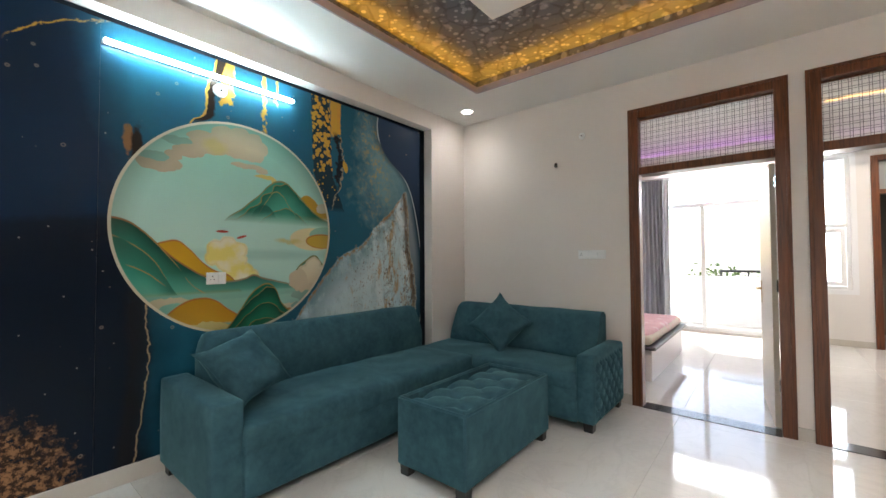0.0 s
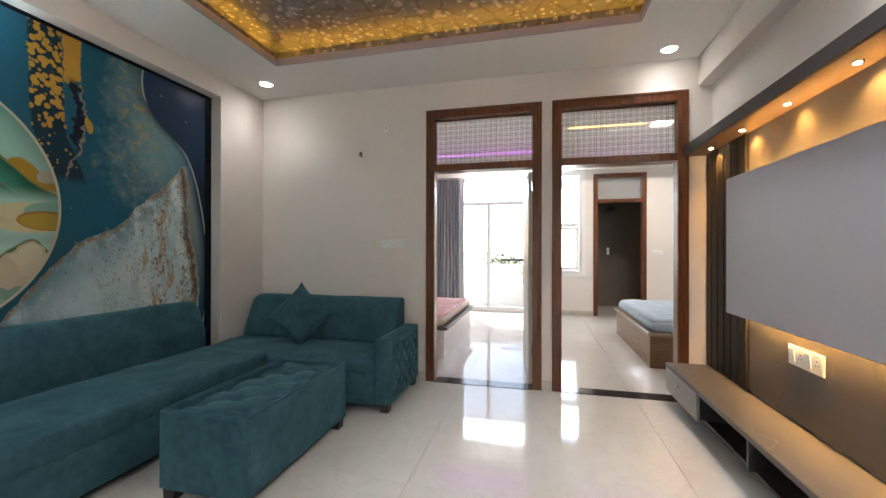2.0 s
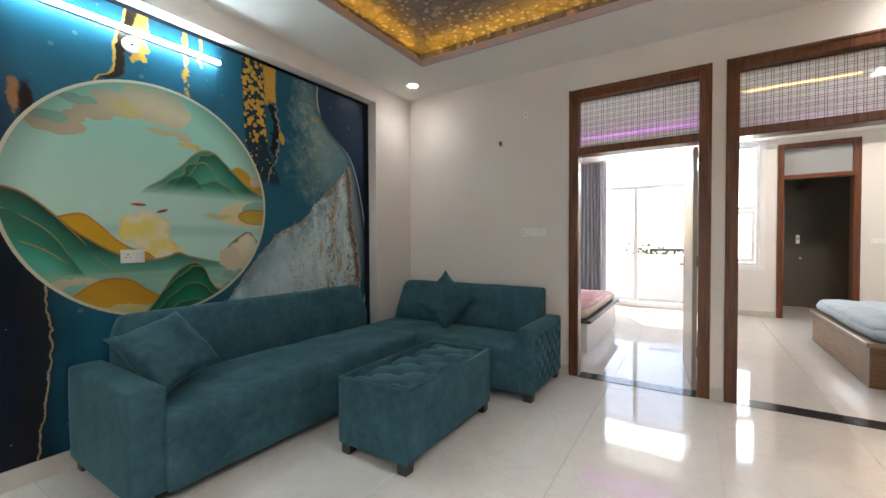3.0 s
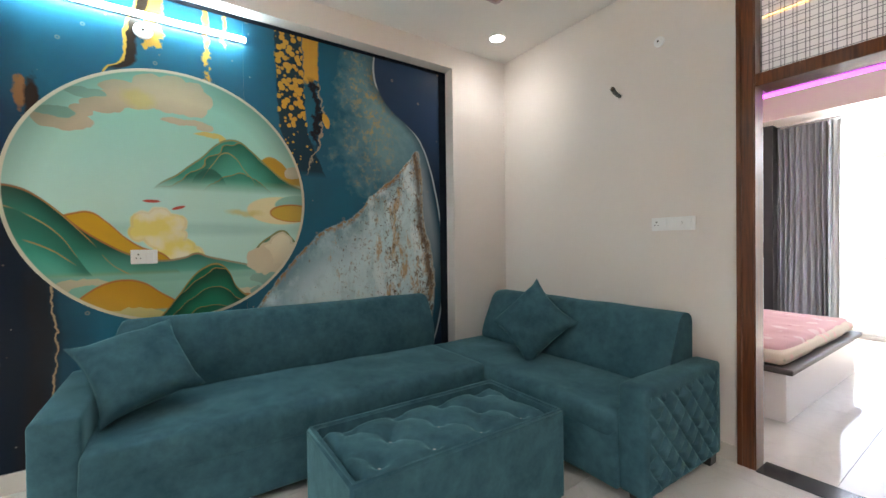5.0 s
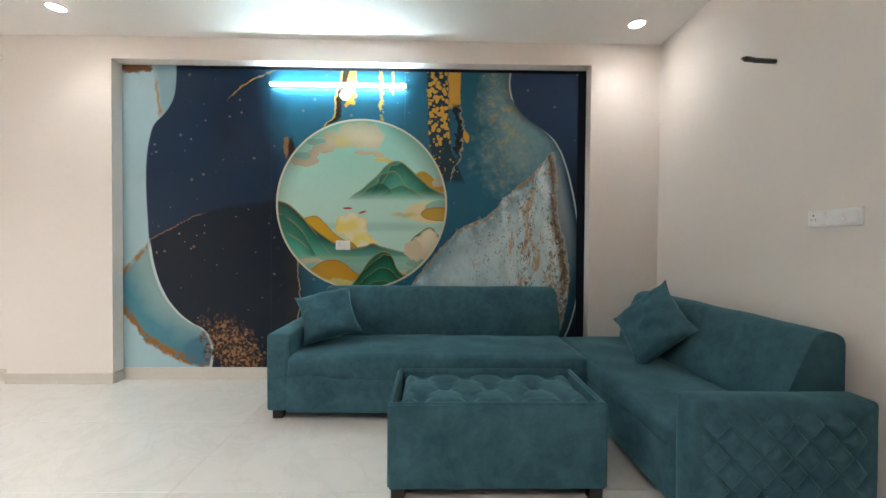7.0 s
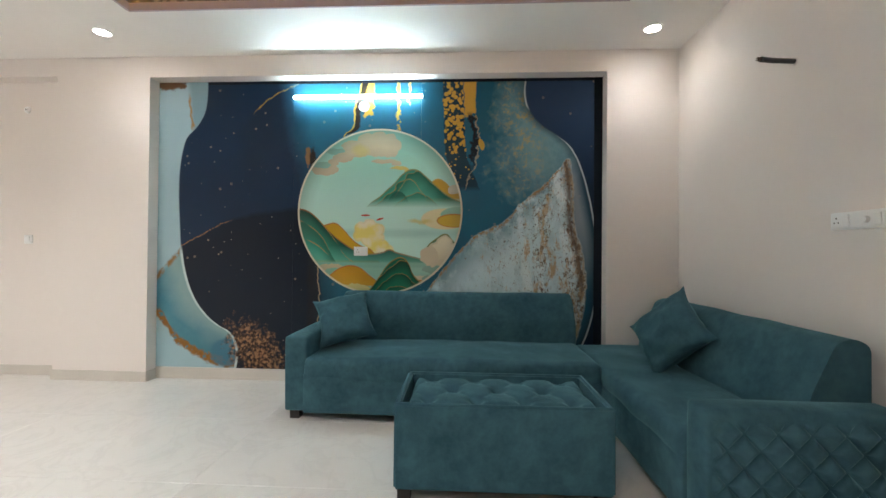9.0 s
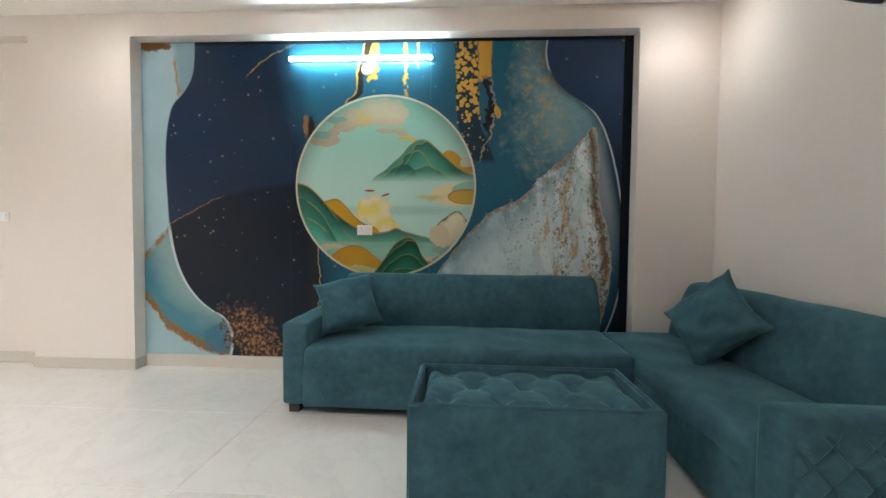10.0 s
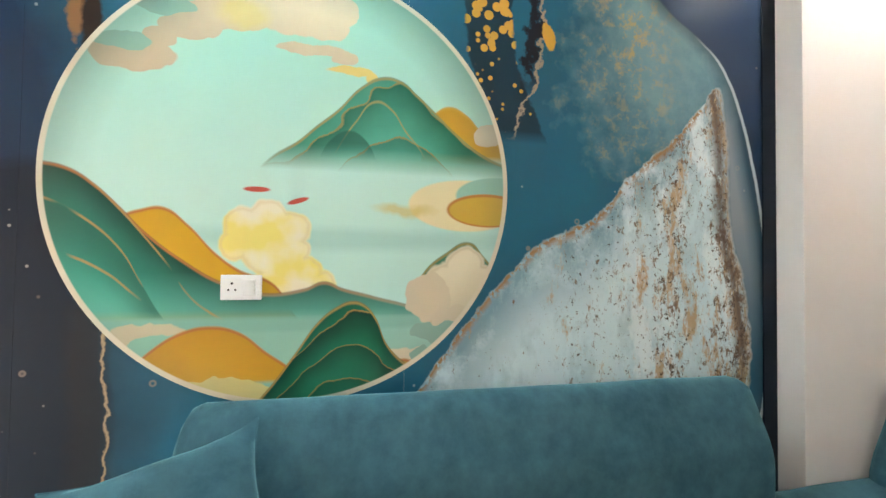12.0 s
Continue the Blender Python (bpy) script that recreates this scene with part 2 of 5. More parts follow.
def paint_mural(drop):
    """One printed drop of the mural: west, middle or east."""
    m = material("printed_mural_" + drop, (0.02, 0.05, 0.1), 0.3, var=0)
    b = Paint(m)
    wob = b.noise(3.0, 5.0) - 0.5
    fine = b.noise(16.0, 6.0, 0.6) - 0.5
    grit = b.noise(60.0, 3.0, 0.6, 3.0)
    u, v = b.u - 0.013, b.v - 0.004
    # navy ground, deeper in two soft lobes
    b.lay((NAVY, (0.007, 0.032, 0.078), b.noise(1.3, 3.0, 0.5, 5.0)))
    lobe = u.curve(0.2, 1.5, 1.0, 1.8, (0.2, 1.26), (0.5, 1.42), (0.65, 1.5), (0.83, 1.56), (1.15, 1.62), (1.5, 1.66)) + fine * 0.05
    b.lay(DEEP, v.under(lobe, 0.05) * 0.85)
    b.lay(BRONZE, ((v - lobe).abs().under(0.006, 0.006)) * u.under(0.72, 0.1) * grit.over(0.45, 0.1))
    arc = u.curve(0.8, 1.5, 2.4, 2.95, (0.8, 2.42), (0.95, 2.56), (1.1, 2.7), (1.3, 2.81), (1.5, 2.9)) + fine * 0.06
    b.lay((0.008, 0.02, 0.042), v.under(arc, 0.1) * v.over(arc - 0.6, 0.5) * u.over(0.85, 0.2) * 0.6)
    b.lay(GOLD, (v - arc).abs().under(0.006, 0.006) * u.over(0.98, 0.05) * u.under(1.42, 0.05) * grit.over(0.42, 0.15))
    # teal field over the disc and to its right
    edge = v.curve(0.1, 2.9, 1.0, 1.8, (0.1, 1.72), (0.8, 1.66), (1.6, 1.62), (2.1, 1.5), (2.5, 1.38), (2.9, 1.3))
    b.lay((TEAL, (0.022, 0.095, 0.155), b.noise(4.0, 6.0, 0.65, 9.0)), (u + wob * 0.25).over(edge, 0.3))
    # bright rings and flecks on the navy
    dots = b.cells(9.0)
    pick = b.cells(9.0, out="Color").over(0.62, 0.02)
    ring = dots.under(0.105, 0.03) - dots.under(0.05, 0.04)
    b.lay((0.33, 0.26, 0.20), ring.top(0.0) * pick * 0.6)
    tiny = b.cells(17.0)
    b.lay((0.5, 0.48, 0.44), tiny.under(0.085, 0.04) * b.cells(17.0, out="Color").over(0.66, 0.02) * 0.5)
    if drop == "middle":
        # gold drips above the disc
        for at, wide, low in ((2.08, 0.045, 2.52), (2.37, 0.018, 2.40), (2.47, 0.008, 2.62)):
            b.lay(GOLD, ((u - at + fine * 0.12 + wob * 0.05).abs().under(wide, 0.01)) * (v + fine * 0.3).over(low, 0.02) * b.noise(9.0, 4.0, 0.6, 2.0).over(0.40, 0.03))
        crack = v.curve(2.3, 2.9, 1.7, 2.2, (2.3, 1.84), (2.36, 1.86), (2.42, 1.93), (2.6, 1.95), (2.75, 1.99), (2.9, 2.03)) + fine * 0.05
        b.lay((0.02, 0.012, 0.008), (u - crack - 0.03).abs().under(0.028, 0.015) * v.over(2.36, 0.04))
        b.lay(GOLD, (u - crack).abs().under(0.007, 0.006) * v.over(2.33, 0.02))
        low = v.curve(0.5, 1.3, 1.2, 1.8, (0.5, 1.60), (0.8, 1.62), (1.0, 1.605), (1.15, 1.61), (1.3, 1.6)) + fine * 0.05
        b.lay((0.012, 0.01, 0.012), (u - low + 0.05).abs().under(0.055, 0.05) * v.under(1.2, 0.06) * 0.8)
        b.lay((0.40, 0.29, 0.17), (u - low).abs().under(0.004, 0.005) * v.under(1.12, 0.05))
        b.lay(BRONZE, blob(u, v, 1.50, 2.14, 0.03, 0.09, 0.3, fine * 2.5))
        b.lay((0.02, 0.012, 0.01), blob(u, v, 1.545, 2.09, 0.03, 0.16, 0.4, fine * 1.5))
    if drop == "east":
        # weathered sage bloom
        bloom = blob(u, v, 3.68, 2.42, 0.34, 0.58, 0.9, wob * 1.6 + fine * 0.8)
        b.lay((SAGE, (0.14, 0.30, 0.35), b.noise(7.0, 6.0, 0.7, 4.0)), bloom * 0.75)
        b.lay((0.52, 0.36, 0.10), bloom * b.noise(13.0, 7.0, 0.75, 12.0).over(0.55, 0.10) * u.under(3.68, 0.25) * 0.75)
        # gold band
        gx = u + fine * 0.05 + wob * 0.04
        solid = gx.over(2.99, 0.01) * gx.under(3.105, 0.01) * v.over(2.52 + fine * 0.25, 0.02)
        spread = v.curve(1.8, 2.9, 0.0, 1.0, (1.8, 0.0), (1.95, 0.30), (2.1, 0.5), (2.2, 0.78), (2.5, 1.0), (2.9, 0.9))
        cellm = b.cells(26.0).under(spread * 0.55, 0.06)
        left = v.curve(1.8, 2.9, 2.7, 3.1, (1.8, 2.97), (1.95, 2.90), (2.15, 2.83), (2.5, 2.80), (2.9, 2.79))
        patch = gx.over(left, 0.01) * gx.under(left + 0.19, 0.01) * v.over(1.84, 0.05)
        b.lay((0.010, 0.020, 0.032), patch * 0.8)
        b.lay(GOLD, (patch * cellm).top(solid))
        chasm = v.curve(2.0, 2.6, 2.9, 3.2, (2.0, 3.02), (2.1, 3.055), (2.2, 3.07), (2.35, 3.075), (2.5, 3.05), (2.6, 3.02))
        b.lay((0.012, 0.012, 0.02), (gx + fine * 0.16 - chasm - 0.02).abs().under(0.026, 0.02) * v.over(2.05, 0.1) * v.under(2.55, 0.05))
        b.lay((0.36, 0.27, 0.19), (u + fine * 0.14 - chasm - 0.055).abs().under(0.007, 0.006) * v.over(1.85, 0.05) * v.under(2.52, 0.05))
        b.lay(GOLD, blob(u, v + (u - 3.16) * 0.9, 3.16, 2.25, 0.026, 0.05, 0.2, fine * 1.8))
        # rusty pale wedge
        wedge = u.curve(2.6, 4.05, 0.7, 2.2, (2.6, 0.80), (2.83, 1.11), (2.97, 1.27), (3.15, 1.43), (3.36, 1.52), (3.54, 1.72), (3.72, 1.86), (3.87, 2.02), (3.97, 2.135), (4.05, 2.15))
        right = v.curve(0.5, 2.2, 3.7, 4.3, (0.5, 4.06), (0.93, 4.13), (1.22, 4.10), (1.5, 4.03), (1.9, 4.01), (2.2, 3.96))
        inside = (v + fine * 0.07).under(wedge, 0.015) * (u + fine * 0.04).under(right, 0.02)
        b.lay(((0.48, 0.65, 0.69), (0.66, 0.80, 0.83), b.noise(5.0, 6.0, 0.65, 21.0)), inside)
        b.lay((0.10, 0.22, 0.29), inside * (wedge - v).under(0.22, 0.3) * b.noise(4.0, 6.0, 0.7, 31.0).over(0.42, 0.2) * 0.8)
        streak = b.noise(13.0, 7.0, 0.75, 41.0)
        tall = b.noise(11.0, 8.0, 0.78, 43.0, 0.0, 2.6)
        near = u.curve(2.6, 4.2, 0.0, 1.0, (2.6, 0.10), (3.2, 0.22), (3.42, 0.42), (3.58, 0.40), (3.74, 0.72), (3.86, 0.42), (3.98, 0.80), (4.2, 1.0))
        b.lay((0.38, 0.53, 0.56), inside * b.noise(6.0, 7.0, 0.7, 51.0, 0.0, 1.8).over(0.55, 0.12) * 0.7)
        b.lay((0.74, 0.83, 0.84), inside * b.noise(6.0, 6.0, 0.7, 61.0, 0.0, 2.2).over(0.53, 0.10) * u.over(3.45, 0.3) * 0.85)
        b.lay((0.46, 0.27, 0.09), inside * tall.over(0.68 - near * 0.21, 0.08) * 0.8)
        b.lay((0.17, 0.10, 0.05), inside * b.noise(30.0, 6.0, 0.78, 8.0, 0.0, 1.5).over(0.665 - near * 0.15, 0.05) * 0.9)
        b.lay((0.07, 0.045, 0.03), inside * b.noise(55.0, 4.0, 0.7, 18.0).over(0.68 - near * 0.10, 0.03) * near.over(0.2, 0.1))
        b.lay((0.34, 0.19, 0.08), inside * (wedge - v).under(0.03, 0.04) * b.noise(30.0, 4.0, 0.6, 6.0).over(0.47, 0.06))
        b.lay((0.10, 0.065, 0.045), inside * (right - 0.045 - u).abs().under(0.03, 0.05) * b.noise(14.0, 6.0, 0.75, 16.0, 0.0, 2.0).over(0.42, 0.08) * v.over(0.8, 0.3) * 0.85)
        # right navy field with a pale line along its edge
        rim = v.curve(0.4, 2.9, 3.5, 4.3, (0.4, 4.10), (0.6, 4.17), (0.85, 4.22), (1.15, 4.235), (1.45, 4.21), (1.76, 4.155), (2.0, 4.09), (2.2, 4.0), (2.33, 3.87), (2.45, 3.70), (2.56, 3.61), (2.7, 3.56), (2.9, 3.57))
        shade = v.curve(0.4, 2.9, 0.0, 0.3, (0.4, 0.17), (1.2, 0.13), (1.8, 0.15), (2.1, 0.09), (2.4, 0.07), (2.9, 0.05))
        b.lay((0.012, 0.016, 0.024), u.over(rim - shade * 0.3, 0.16) * (1.0 - inside * v.under(2.1, 0.2) * 0.8))
        b.lay((0.30, 0.33, 0.35), u.over(right, 0.03) * v.under(2.05, 0.2) * v.over(1.2, 0.7) * u.under(rim - shade * 0.45, 0.08) * 0.75)
        b.lay((NAVY, (0.022, 0.05, 0.11), v.over(2.2, 0.7)), u.over(rim + 0.004, 0.02))
        b.lay((0.33, 0.26, 0.20), ring.top(0.0) * pick * 0.6 * u.over(rim, 0.02))
        b.lay((0.42, 0.47, 0.50), (u - rim + fine * 0.01).abs().under(0.008, 0.006) * (v.under(2.3, 0.1).top(v.over(2.6, 0.05))))
    if drop == "west":
        # pale blue shore on the far left
        shore = v.curve(0.1, 2.9, 0.0, 1.0, (0.1, 0.80), (0.26, 0.82), (0.36, 0.80), (0.45, 0.74), (0.52, 0.62), (0.64, 0.48), (0.80, 0.37), (0.98, 0.30), (1.2, 0.255), (1.5, 0.232), (1.86, 0.219), (2.05, 0.228), (2.22, 0.255), (2.33, 0.29), (2.42, 0.37), (2.5, 0.43), (2.6, 0.475), (2.75, 0.495), (2.9, 0.495))
        left_m = u.under(shore, 0.012)
        b.lay(((0.40, 0.56, 0.60), (0.30, 0.46, 0.53), b.noise(2.5, 3.0)), left_m)
        deep = left_m * (v + fine * 0.08).under(1.08 + (u - 0.1) * 1.1, 0.06)
        b.lay(((0.03, 0.155, 0.22), (0.09, 0.27, 0.33), b.noise(3.2, 5.0, 0.6, 14.0)), deep)
        b.lay((0.28, 0.40, 0.38), deep * (shore - u + wob * 0.3).under(0.2, 0.3) * v.over(0.35, 0.25) * 0.75)
        b.lay((0.27, 0.15, 0.05), left_m * ((v + fine * 0.08) - 1.08 - (u - 0.1) * 1.1).abs().under(0.03, 0.04) * b.noise(13.0, 7.0, 0.75, 41.0).over(0.46, 0.08))
        cove = u.curve(0.0, 0.8, 0.0, 0.7, (0.0, 0.62), (0.1, 0.52), (0.2, 0.36), (0.35, 0.27), (0.5, 0.19), (0.8, 0.12)) + fine * 0.12
        b.lay((0.36, 0.53, 0.58), left_m * v.under(cove, 0.02))
        b.lay(((0.40, 0.19, 0.03), (0.14, 0.06, 0.02), grit), left_m * (v - cove - 0.03).abs().under(0.045, 0.03) * b.noise(20.0, 5.0, 0.65, 22.0).over(0.42, 0.06))
        b.lay((0.05, 0.17, 0.25), blob(u, v, 0.72, 0.26, 0.16, 0.14, 0.2, wob * 0.6) * left_m * 0.8)
        b.lay((0.16, 0.085, 0.035), blob(u, v, 0.12, 2.86, 0.16, 0.05, 0.3, fine * 2.0) * left_m)
        b.lay((0.12, 0.25, 0.32), left_m * v.over(2.35, 0.1) * u.over(0.36 + (v - 2.35) * -0.1, 0.05) * 0.6)
        b.lay((0.35, 0.22, 0.10), left_m * (u - 0.33 - (2.6 - v) * 0.12 + fine * 0.08).abs().under(0.012, 0.012) * v.over(2.42, 0.06) * v.under(2.74, 0.08))
        b.lay((0.50, 0.60, 0.60), (u - shore).abs().under(0.012, 0.008) * v.under(1.25, 0.1))
        # bronze glitter at the foot
        pile = blob(u, v + (u - 1.0) * 0.45, 1.0, 0.28, 0.26, 0.23, 0.5, fine * 2.4)
        b.lay(((0.32, 0.17, 0.085), (0.035, 0.018, 0.012), b.noise(34.0, 4.0, 0.7, 17.0).over(0.48, 0.12)), pile * b.noise(24.0, 4.0, 0.6, 27.0).over(0.40, 0.06))
    return print_finish(b, m)


def paint_disc():
    """The landscape printed inside the disc."""
    m = material("printed_landscape", (0.3, 0.5, 0.45), 0.3, var=0)
    b = Paint(m)
    wob = b.noise(3.0, 5.0) - 0.5
    u, v = b.u, b.v
    # the landscape disc
    p, q = (u - 2.207) / 0.79, (v - 1.628) / 0.79
    r = (p * p + q * q).op("SQRT")
    rq = q
    p, q = p + 0.012, q + 0.04
    pw, qw = p + (b.noise(7.0, 3.0, 0.55, 7.0) - 0.5) * 0.17, q + (b.noise(7.0, 3.0, 0.55, 13.0) - 0.5) * 0.13
    CREAM, AMBER_P, RUST = (0.66, 0.60, 0.40), (0.62, 0.36, 0.03), (0.45, 0.16, 0.05)
    b.lay(((0.30, 0.64, 0.53), (0.50, 0.76, 0.68), q.under(0.45, 0.9)))
    b.lay((0.33, 0.57, 0.52), blob(pw, q, 0.15, -0.22, 0.8, 0.05, 0.9) * 0.6)
    # clouds overhead
    BEIGE = (0.50, 0.43, 0.30)
    p3, q3 = p + (b.noise(14.0, 2.0, 0.5, 27.0) - 0.5) * 0.05, q + (b.noise(14.0, 2.0, 0.5, 37.0) - 0.5) * 0.05
    clouds = None
    for x, y, rx, ry in ((0.0, 0.83, 0.26, 0.13), (0.19, 0.84, 0.085, 0.08), (0.12, 0.915, 0.09, 0.07), (0.0, 0.945, 0.10, 0.06), (0.13, 0.765, 0.10, 0.07), (-0.14, 0.90, 0.12, 0.09), (-0.29, 0.755, 0.2, 0.065), (-0.44, 0.695, 0.13, 0.06), (-0.655, 0.545, 0.165, 0.068), (-0.56, 0.63, 0.07, 0.05), (0.06, 0.647, 0.15, 0.026), (0.215, 0.618, 0.065, 0.034), (-0.30, 0.84, 0.16, 0.06)):
        one = blob(p3, q3, x, y, rx, ry)
        clouds = one if clouds is None else clouds.top(one)
    b.lay((BEIGE, (0.66, 0.60, 0.42), (q + p * 0.3 + wob * 0.4).over(0.72, 0.4)), clouds)
    b.lay((0.62, 0.55, 0.16), clouds * blob(pw, qw, -0.22, 0.78, 0.10, 0.07, 0.8) * 0.6)
    b.lay((0.25, 0.46, 0.38), blob(p3, q3, -0.535, 0.768, 0.125, 0.036).top(blob(p3, q3, -0.70, 0.604, 0.12, 0.038)))
    b.lay((0.68, 0.56, 0.18), blob(p3, q3, 0.25, 0.563, 0.11, 0.02, 0.2).top(blob(p3, q3, 0.345, 0.54, 0.035, 0.03, 0.2)))

    def hill(top, dark, light, bands, soft_foot=None, line=RUST, width=0.012, mask=None):
        depth = top - q
        on = depth.over(0.0, 0.012)
        if soft_foot is not None:
            on = on * q.over(soft_foot[0], soft_foot[1])
        if mask is not None:
            on = on * mask
        b.lay((dark, light, (depth / 0.40 + wob * 0.25).low(1.0).top(0.0)), on)
        if bands > 1.5:
            wave = depth * bands + wob * 0.9 + (b.noise(2.2, 2.0, 0.5, 33.0) - 0.5) * 3.0
            stripe = wave.op("FRACT")
            b.lay((dark, light, stripe), on * 0.55)
            b.lay(line, on * stripe.under(0.045, 0.03) * 0.8)
        b.lay(line, on * depth.under(width, 0.01))
        return on
    c = lambda *pts: p.curve(-1.0, 1.0, -1.0, 1.0, *pts)
    # distant amber shoulder and green peak
    hill(c((-1, -1), (0.5, -0.6), (0.6, 0.35), (0.642, 0.397), (0.711, 0.434), (0.802, 0.397), (0.87, 0.329), (1, 0.25)), (0.52, 0.30, 0.03), AMBER_P, 0.6, (0.18, 0.05), (0.55, 0.34, 0.05))
    hill(c((-1, -0.6), (-0.3, -0.1), (-0.1, 0.14), (0.016, 0.221), (0.093, 0.294), (0.184, 0.374), (0.298, 0.498), (0.394, 0.549), (0.482, 0.535), (0.55, 0.481), (0.62, 0.42), (0.734, 0.315), (0.87, 0.215), (1, 0.16)), (0.008, 0.11, 0.065), (0.10, 0.44, 0.32), 4.0, (0.15, 0.12), (0.33, 0.27, 0.10))
    inner = c((-1, -1), (0.1, 0.0), (0.19, 0.20), (0.27, 0.33), (0.36, 0.43), (0.43, 0.40), (0.50, 0.30), (0.58, 0.2), (1, -1))
    b.lay((0.40, 0.31, 0.11), (q - inner).abs().under(0.006, 0.008) * q.over(0.22, 0.1) * 0.8)
    knoll = c((-1, -1), (0.08, 0.1), (0.16, 0.24), (0.24, 0.285), (0.31, 0.25), (0.38, 0.12), (1, -1))
    b.lay((0.012, 0.10, 0.07), (knoll - q).over(0.0, 0.01) * q.over(0.19, 0.08) * 0.8)
    b.lay((BEIGE, (0.6, 0.55, 0.42), q.over(0.25, 0.1)), blob(pw, qw, 0.92, 0.29, 0.09, 0.06))
    # ringed cloud with amber heart
    b.lay((0.76, 0.69, 0.42), blob(p, q, 0.80, -0.045, 0.28, 0.125))
    b.lay((0.30, 0.55, 0.46), blob(p, q, 0.97, 0.005, 0.22, 0.095))
    b.lay((0.50, 0.22, 0.05), blob(p, q, 0.91, -0.065, 0.205, 0.082))
    b.lay((0.60, 0.40, 0.06), blob(p, q, 0.91, -0.068, 0.192, 0.070))
    b.lay((0.60, 0.52, 0.14), blob(pw, qw, 0.50, -0.075, 0.12, 0.03, 0.9) * 0.7)
    # heap of cloud in the middle

    def puffs(*circles):
        d = None
        for x, y, rr in circles:
            a2, b2 = p3 - x, q3 - y
            one = a2.op("MULTIPLY_ADD", a2, b2 * b2).op("SQRT") - rr
            d = one if d is None else d.low(one)
        return d
    heap = puffs((-0.11, -0.15, 0.10), (-0.20, -0.17, 0.09), (-0.01, -0.18, 0.085), (-0.24, -0.25, 0.07), (-0.10, -0.26, 0.13), (0.02, -0.27, 0.06), (-0.03, -0.34, 0.10), (0.06, -0.37, 0.075), (0.13, -0.42, 0.06), (0.02, -0.44, 0.08), (-0.08, -0.42, 0.08))
    b.lay(((0.82, 0.77, 0.58), (0.80, 0.70, 0.20), (b.noise(5.0, 3.0, 0.5, 19.0) + q * -0.25).over(0.62, 0.14)), heap.under(0.0, 0.012))
    b.lay((0.62, 0.53, 0.30), (heap + 0.012).abs().under(0.006, 0.012) * 0.45)
    # left ridge, amber shoulder behind it
    ridge = c((-1, 0.075), (-0.874, 0.051), (-0.78, -0.012), (-0.685, -0.104), (-0.592, -0.204), (-0.451, -0.318), (-0.288, -0.418), (-0.127, -0.466), (0.055, -0.447), (0.14, -0.415), (0.22, -0.445), (0.35, -0.48), (0.6, -0.56), (1, -0.9))
    hill(c((-1, -1), (-0.7, -0.3), (-0.684, -0.15), (-0.602, -0.108), (-0.523, -0.099), (-0.43, -0.168), (-0.313, -0.294), (-0.22, -0.363), (-0.082, -0.421), (0.05, -0.6), (1, -1)), (0.58, 0.33, 0.02), (0.66, 0.40, 0.03), 0.7, (-0.6, 0.02))
    on = hill(ridge, (0.010, 0.060, 0.040), (0.050, 0.36, 0.26), 1.0, (-0.585, 0.1), RUST)
    b.lay((0.16, 0.50, 0.40), on * q.under(-0.50, 0.25) * 0.8)
    fold = c((-1, -0.06), (-0.9, -0.10), (-0.78, -0.18), (-0.68, -0.28), (-0.60, -0.42), (-0.52, -0.56), (-0.4, -0.7), (1, -1))
    b.lay((0.020, 0.13, 0.09), on * (fold - q).over(0.0, 0.01) * (fold - q).under(0.16, 0.25) * 0.8)
    low_fold = c((-1, -0.26), (-0.88, -0.30), (-0.74, -0.37), (-0.62, -0.47), (-0.5, -0.57), (1, -1))
    near_fold = c((-1, 0.2), (-0.5, -0.34), (-0.42, -0.47), (-0.33, -0.55), (-0.2, -0.62), (1, -1))
    for k in (fold, low_fold, near_fold):
        b.lay((0.46, 0.27, 0.09), on * (q - k + wob * 0.02).abs().under(0.006, 0.006) * b.noise(5.0, 2.0, 0.5, 53.0).over(0.42, 0.1) * 0.85)
    # still water
    b.lay(((0.22, 0.47, 0.37), (0.33, 0.58, 0.49), p.over(0.0, 1.5)), q.under(-0.575, 0.02))
    b.lay((0.20, 0.43, 0.36), blob(pw, q, -0.1, -0.60, 1.0, 0.035, 0.5) * 0.5)
    # clouds on the right shore
    hill(c((-1, -1), (0.4, -0.9), (0.59, -0.38), (0.70, -0.28), (0.82, -0.225), (0.89, -0.29), (0.97, -0.38), (1, -0.4)), (0.03, 0.16, 0.09), (0.20, 0.42, 0.27), 2.0, (-0.5, 0.05), (0.30, 0.26, 0.08))
    shore = puffs((0.80, -0.34, 0.10), (0.70, -0.42, 0.095), (0.62, -0.50, 0.08), (0.86, -0.46, 0.14), (0.72, -0.54, 0.11), (0.80, -0.62, 0.10))
    b.lay(((0.78, 0.72, 0.54), (0.64, 0.56, 0.38), q.under(-0.45, 0.3)), shore.under(0.0, 0.012))
    b.lay((0.50, 0.42, 0.25), (shore + 0.012).abs().under(0.006, 0.012) * 0.5)
    b.lay((0.64, 0.56, 0.40), blob(pw, qw, 0.78, -0.60, 0.12, 0.06).top(blob(pw, qw, 0.62, -0.50, 0.11, 0.12)).top(blob(pw, qw, 0.45, -0.80, 0.4, 0.085)).top(blob(pw, qw, 0.15, -0.93, 0.5, 0.06)))
    b.lay((0.26, 0.43, 0.36), blob(pw, qw, 0.70, -0.66, 0.15, 0.045).top(blob(pw, qw, 0.60, -0.75, 0.1, 0.03)))
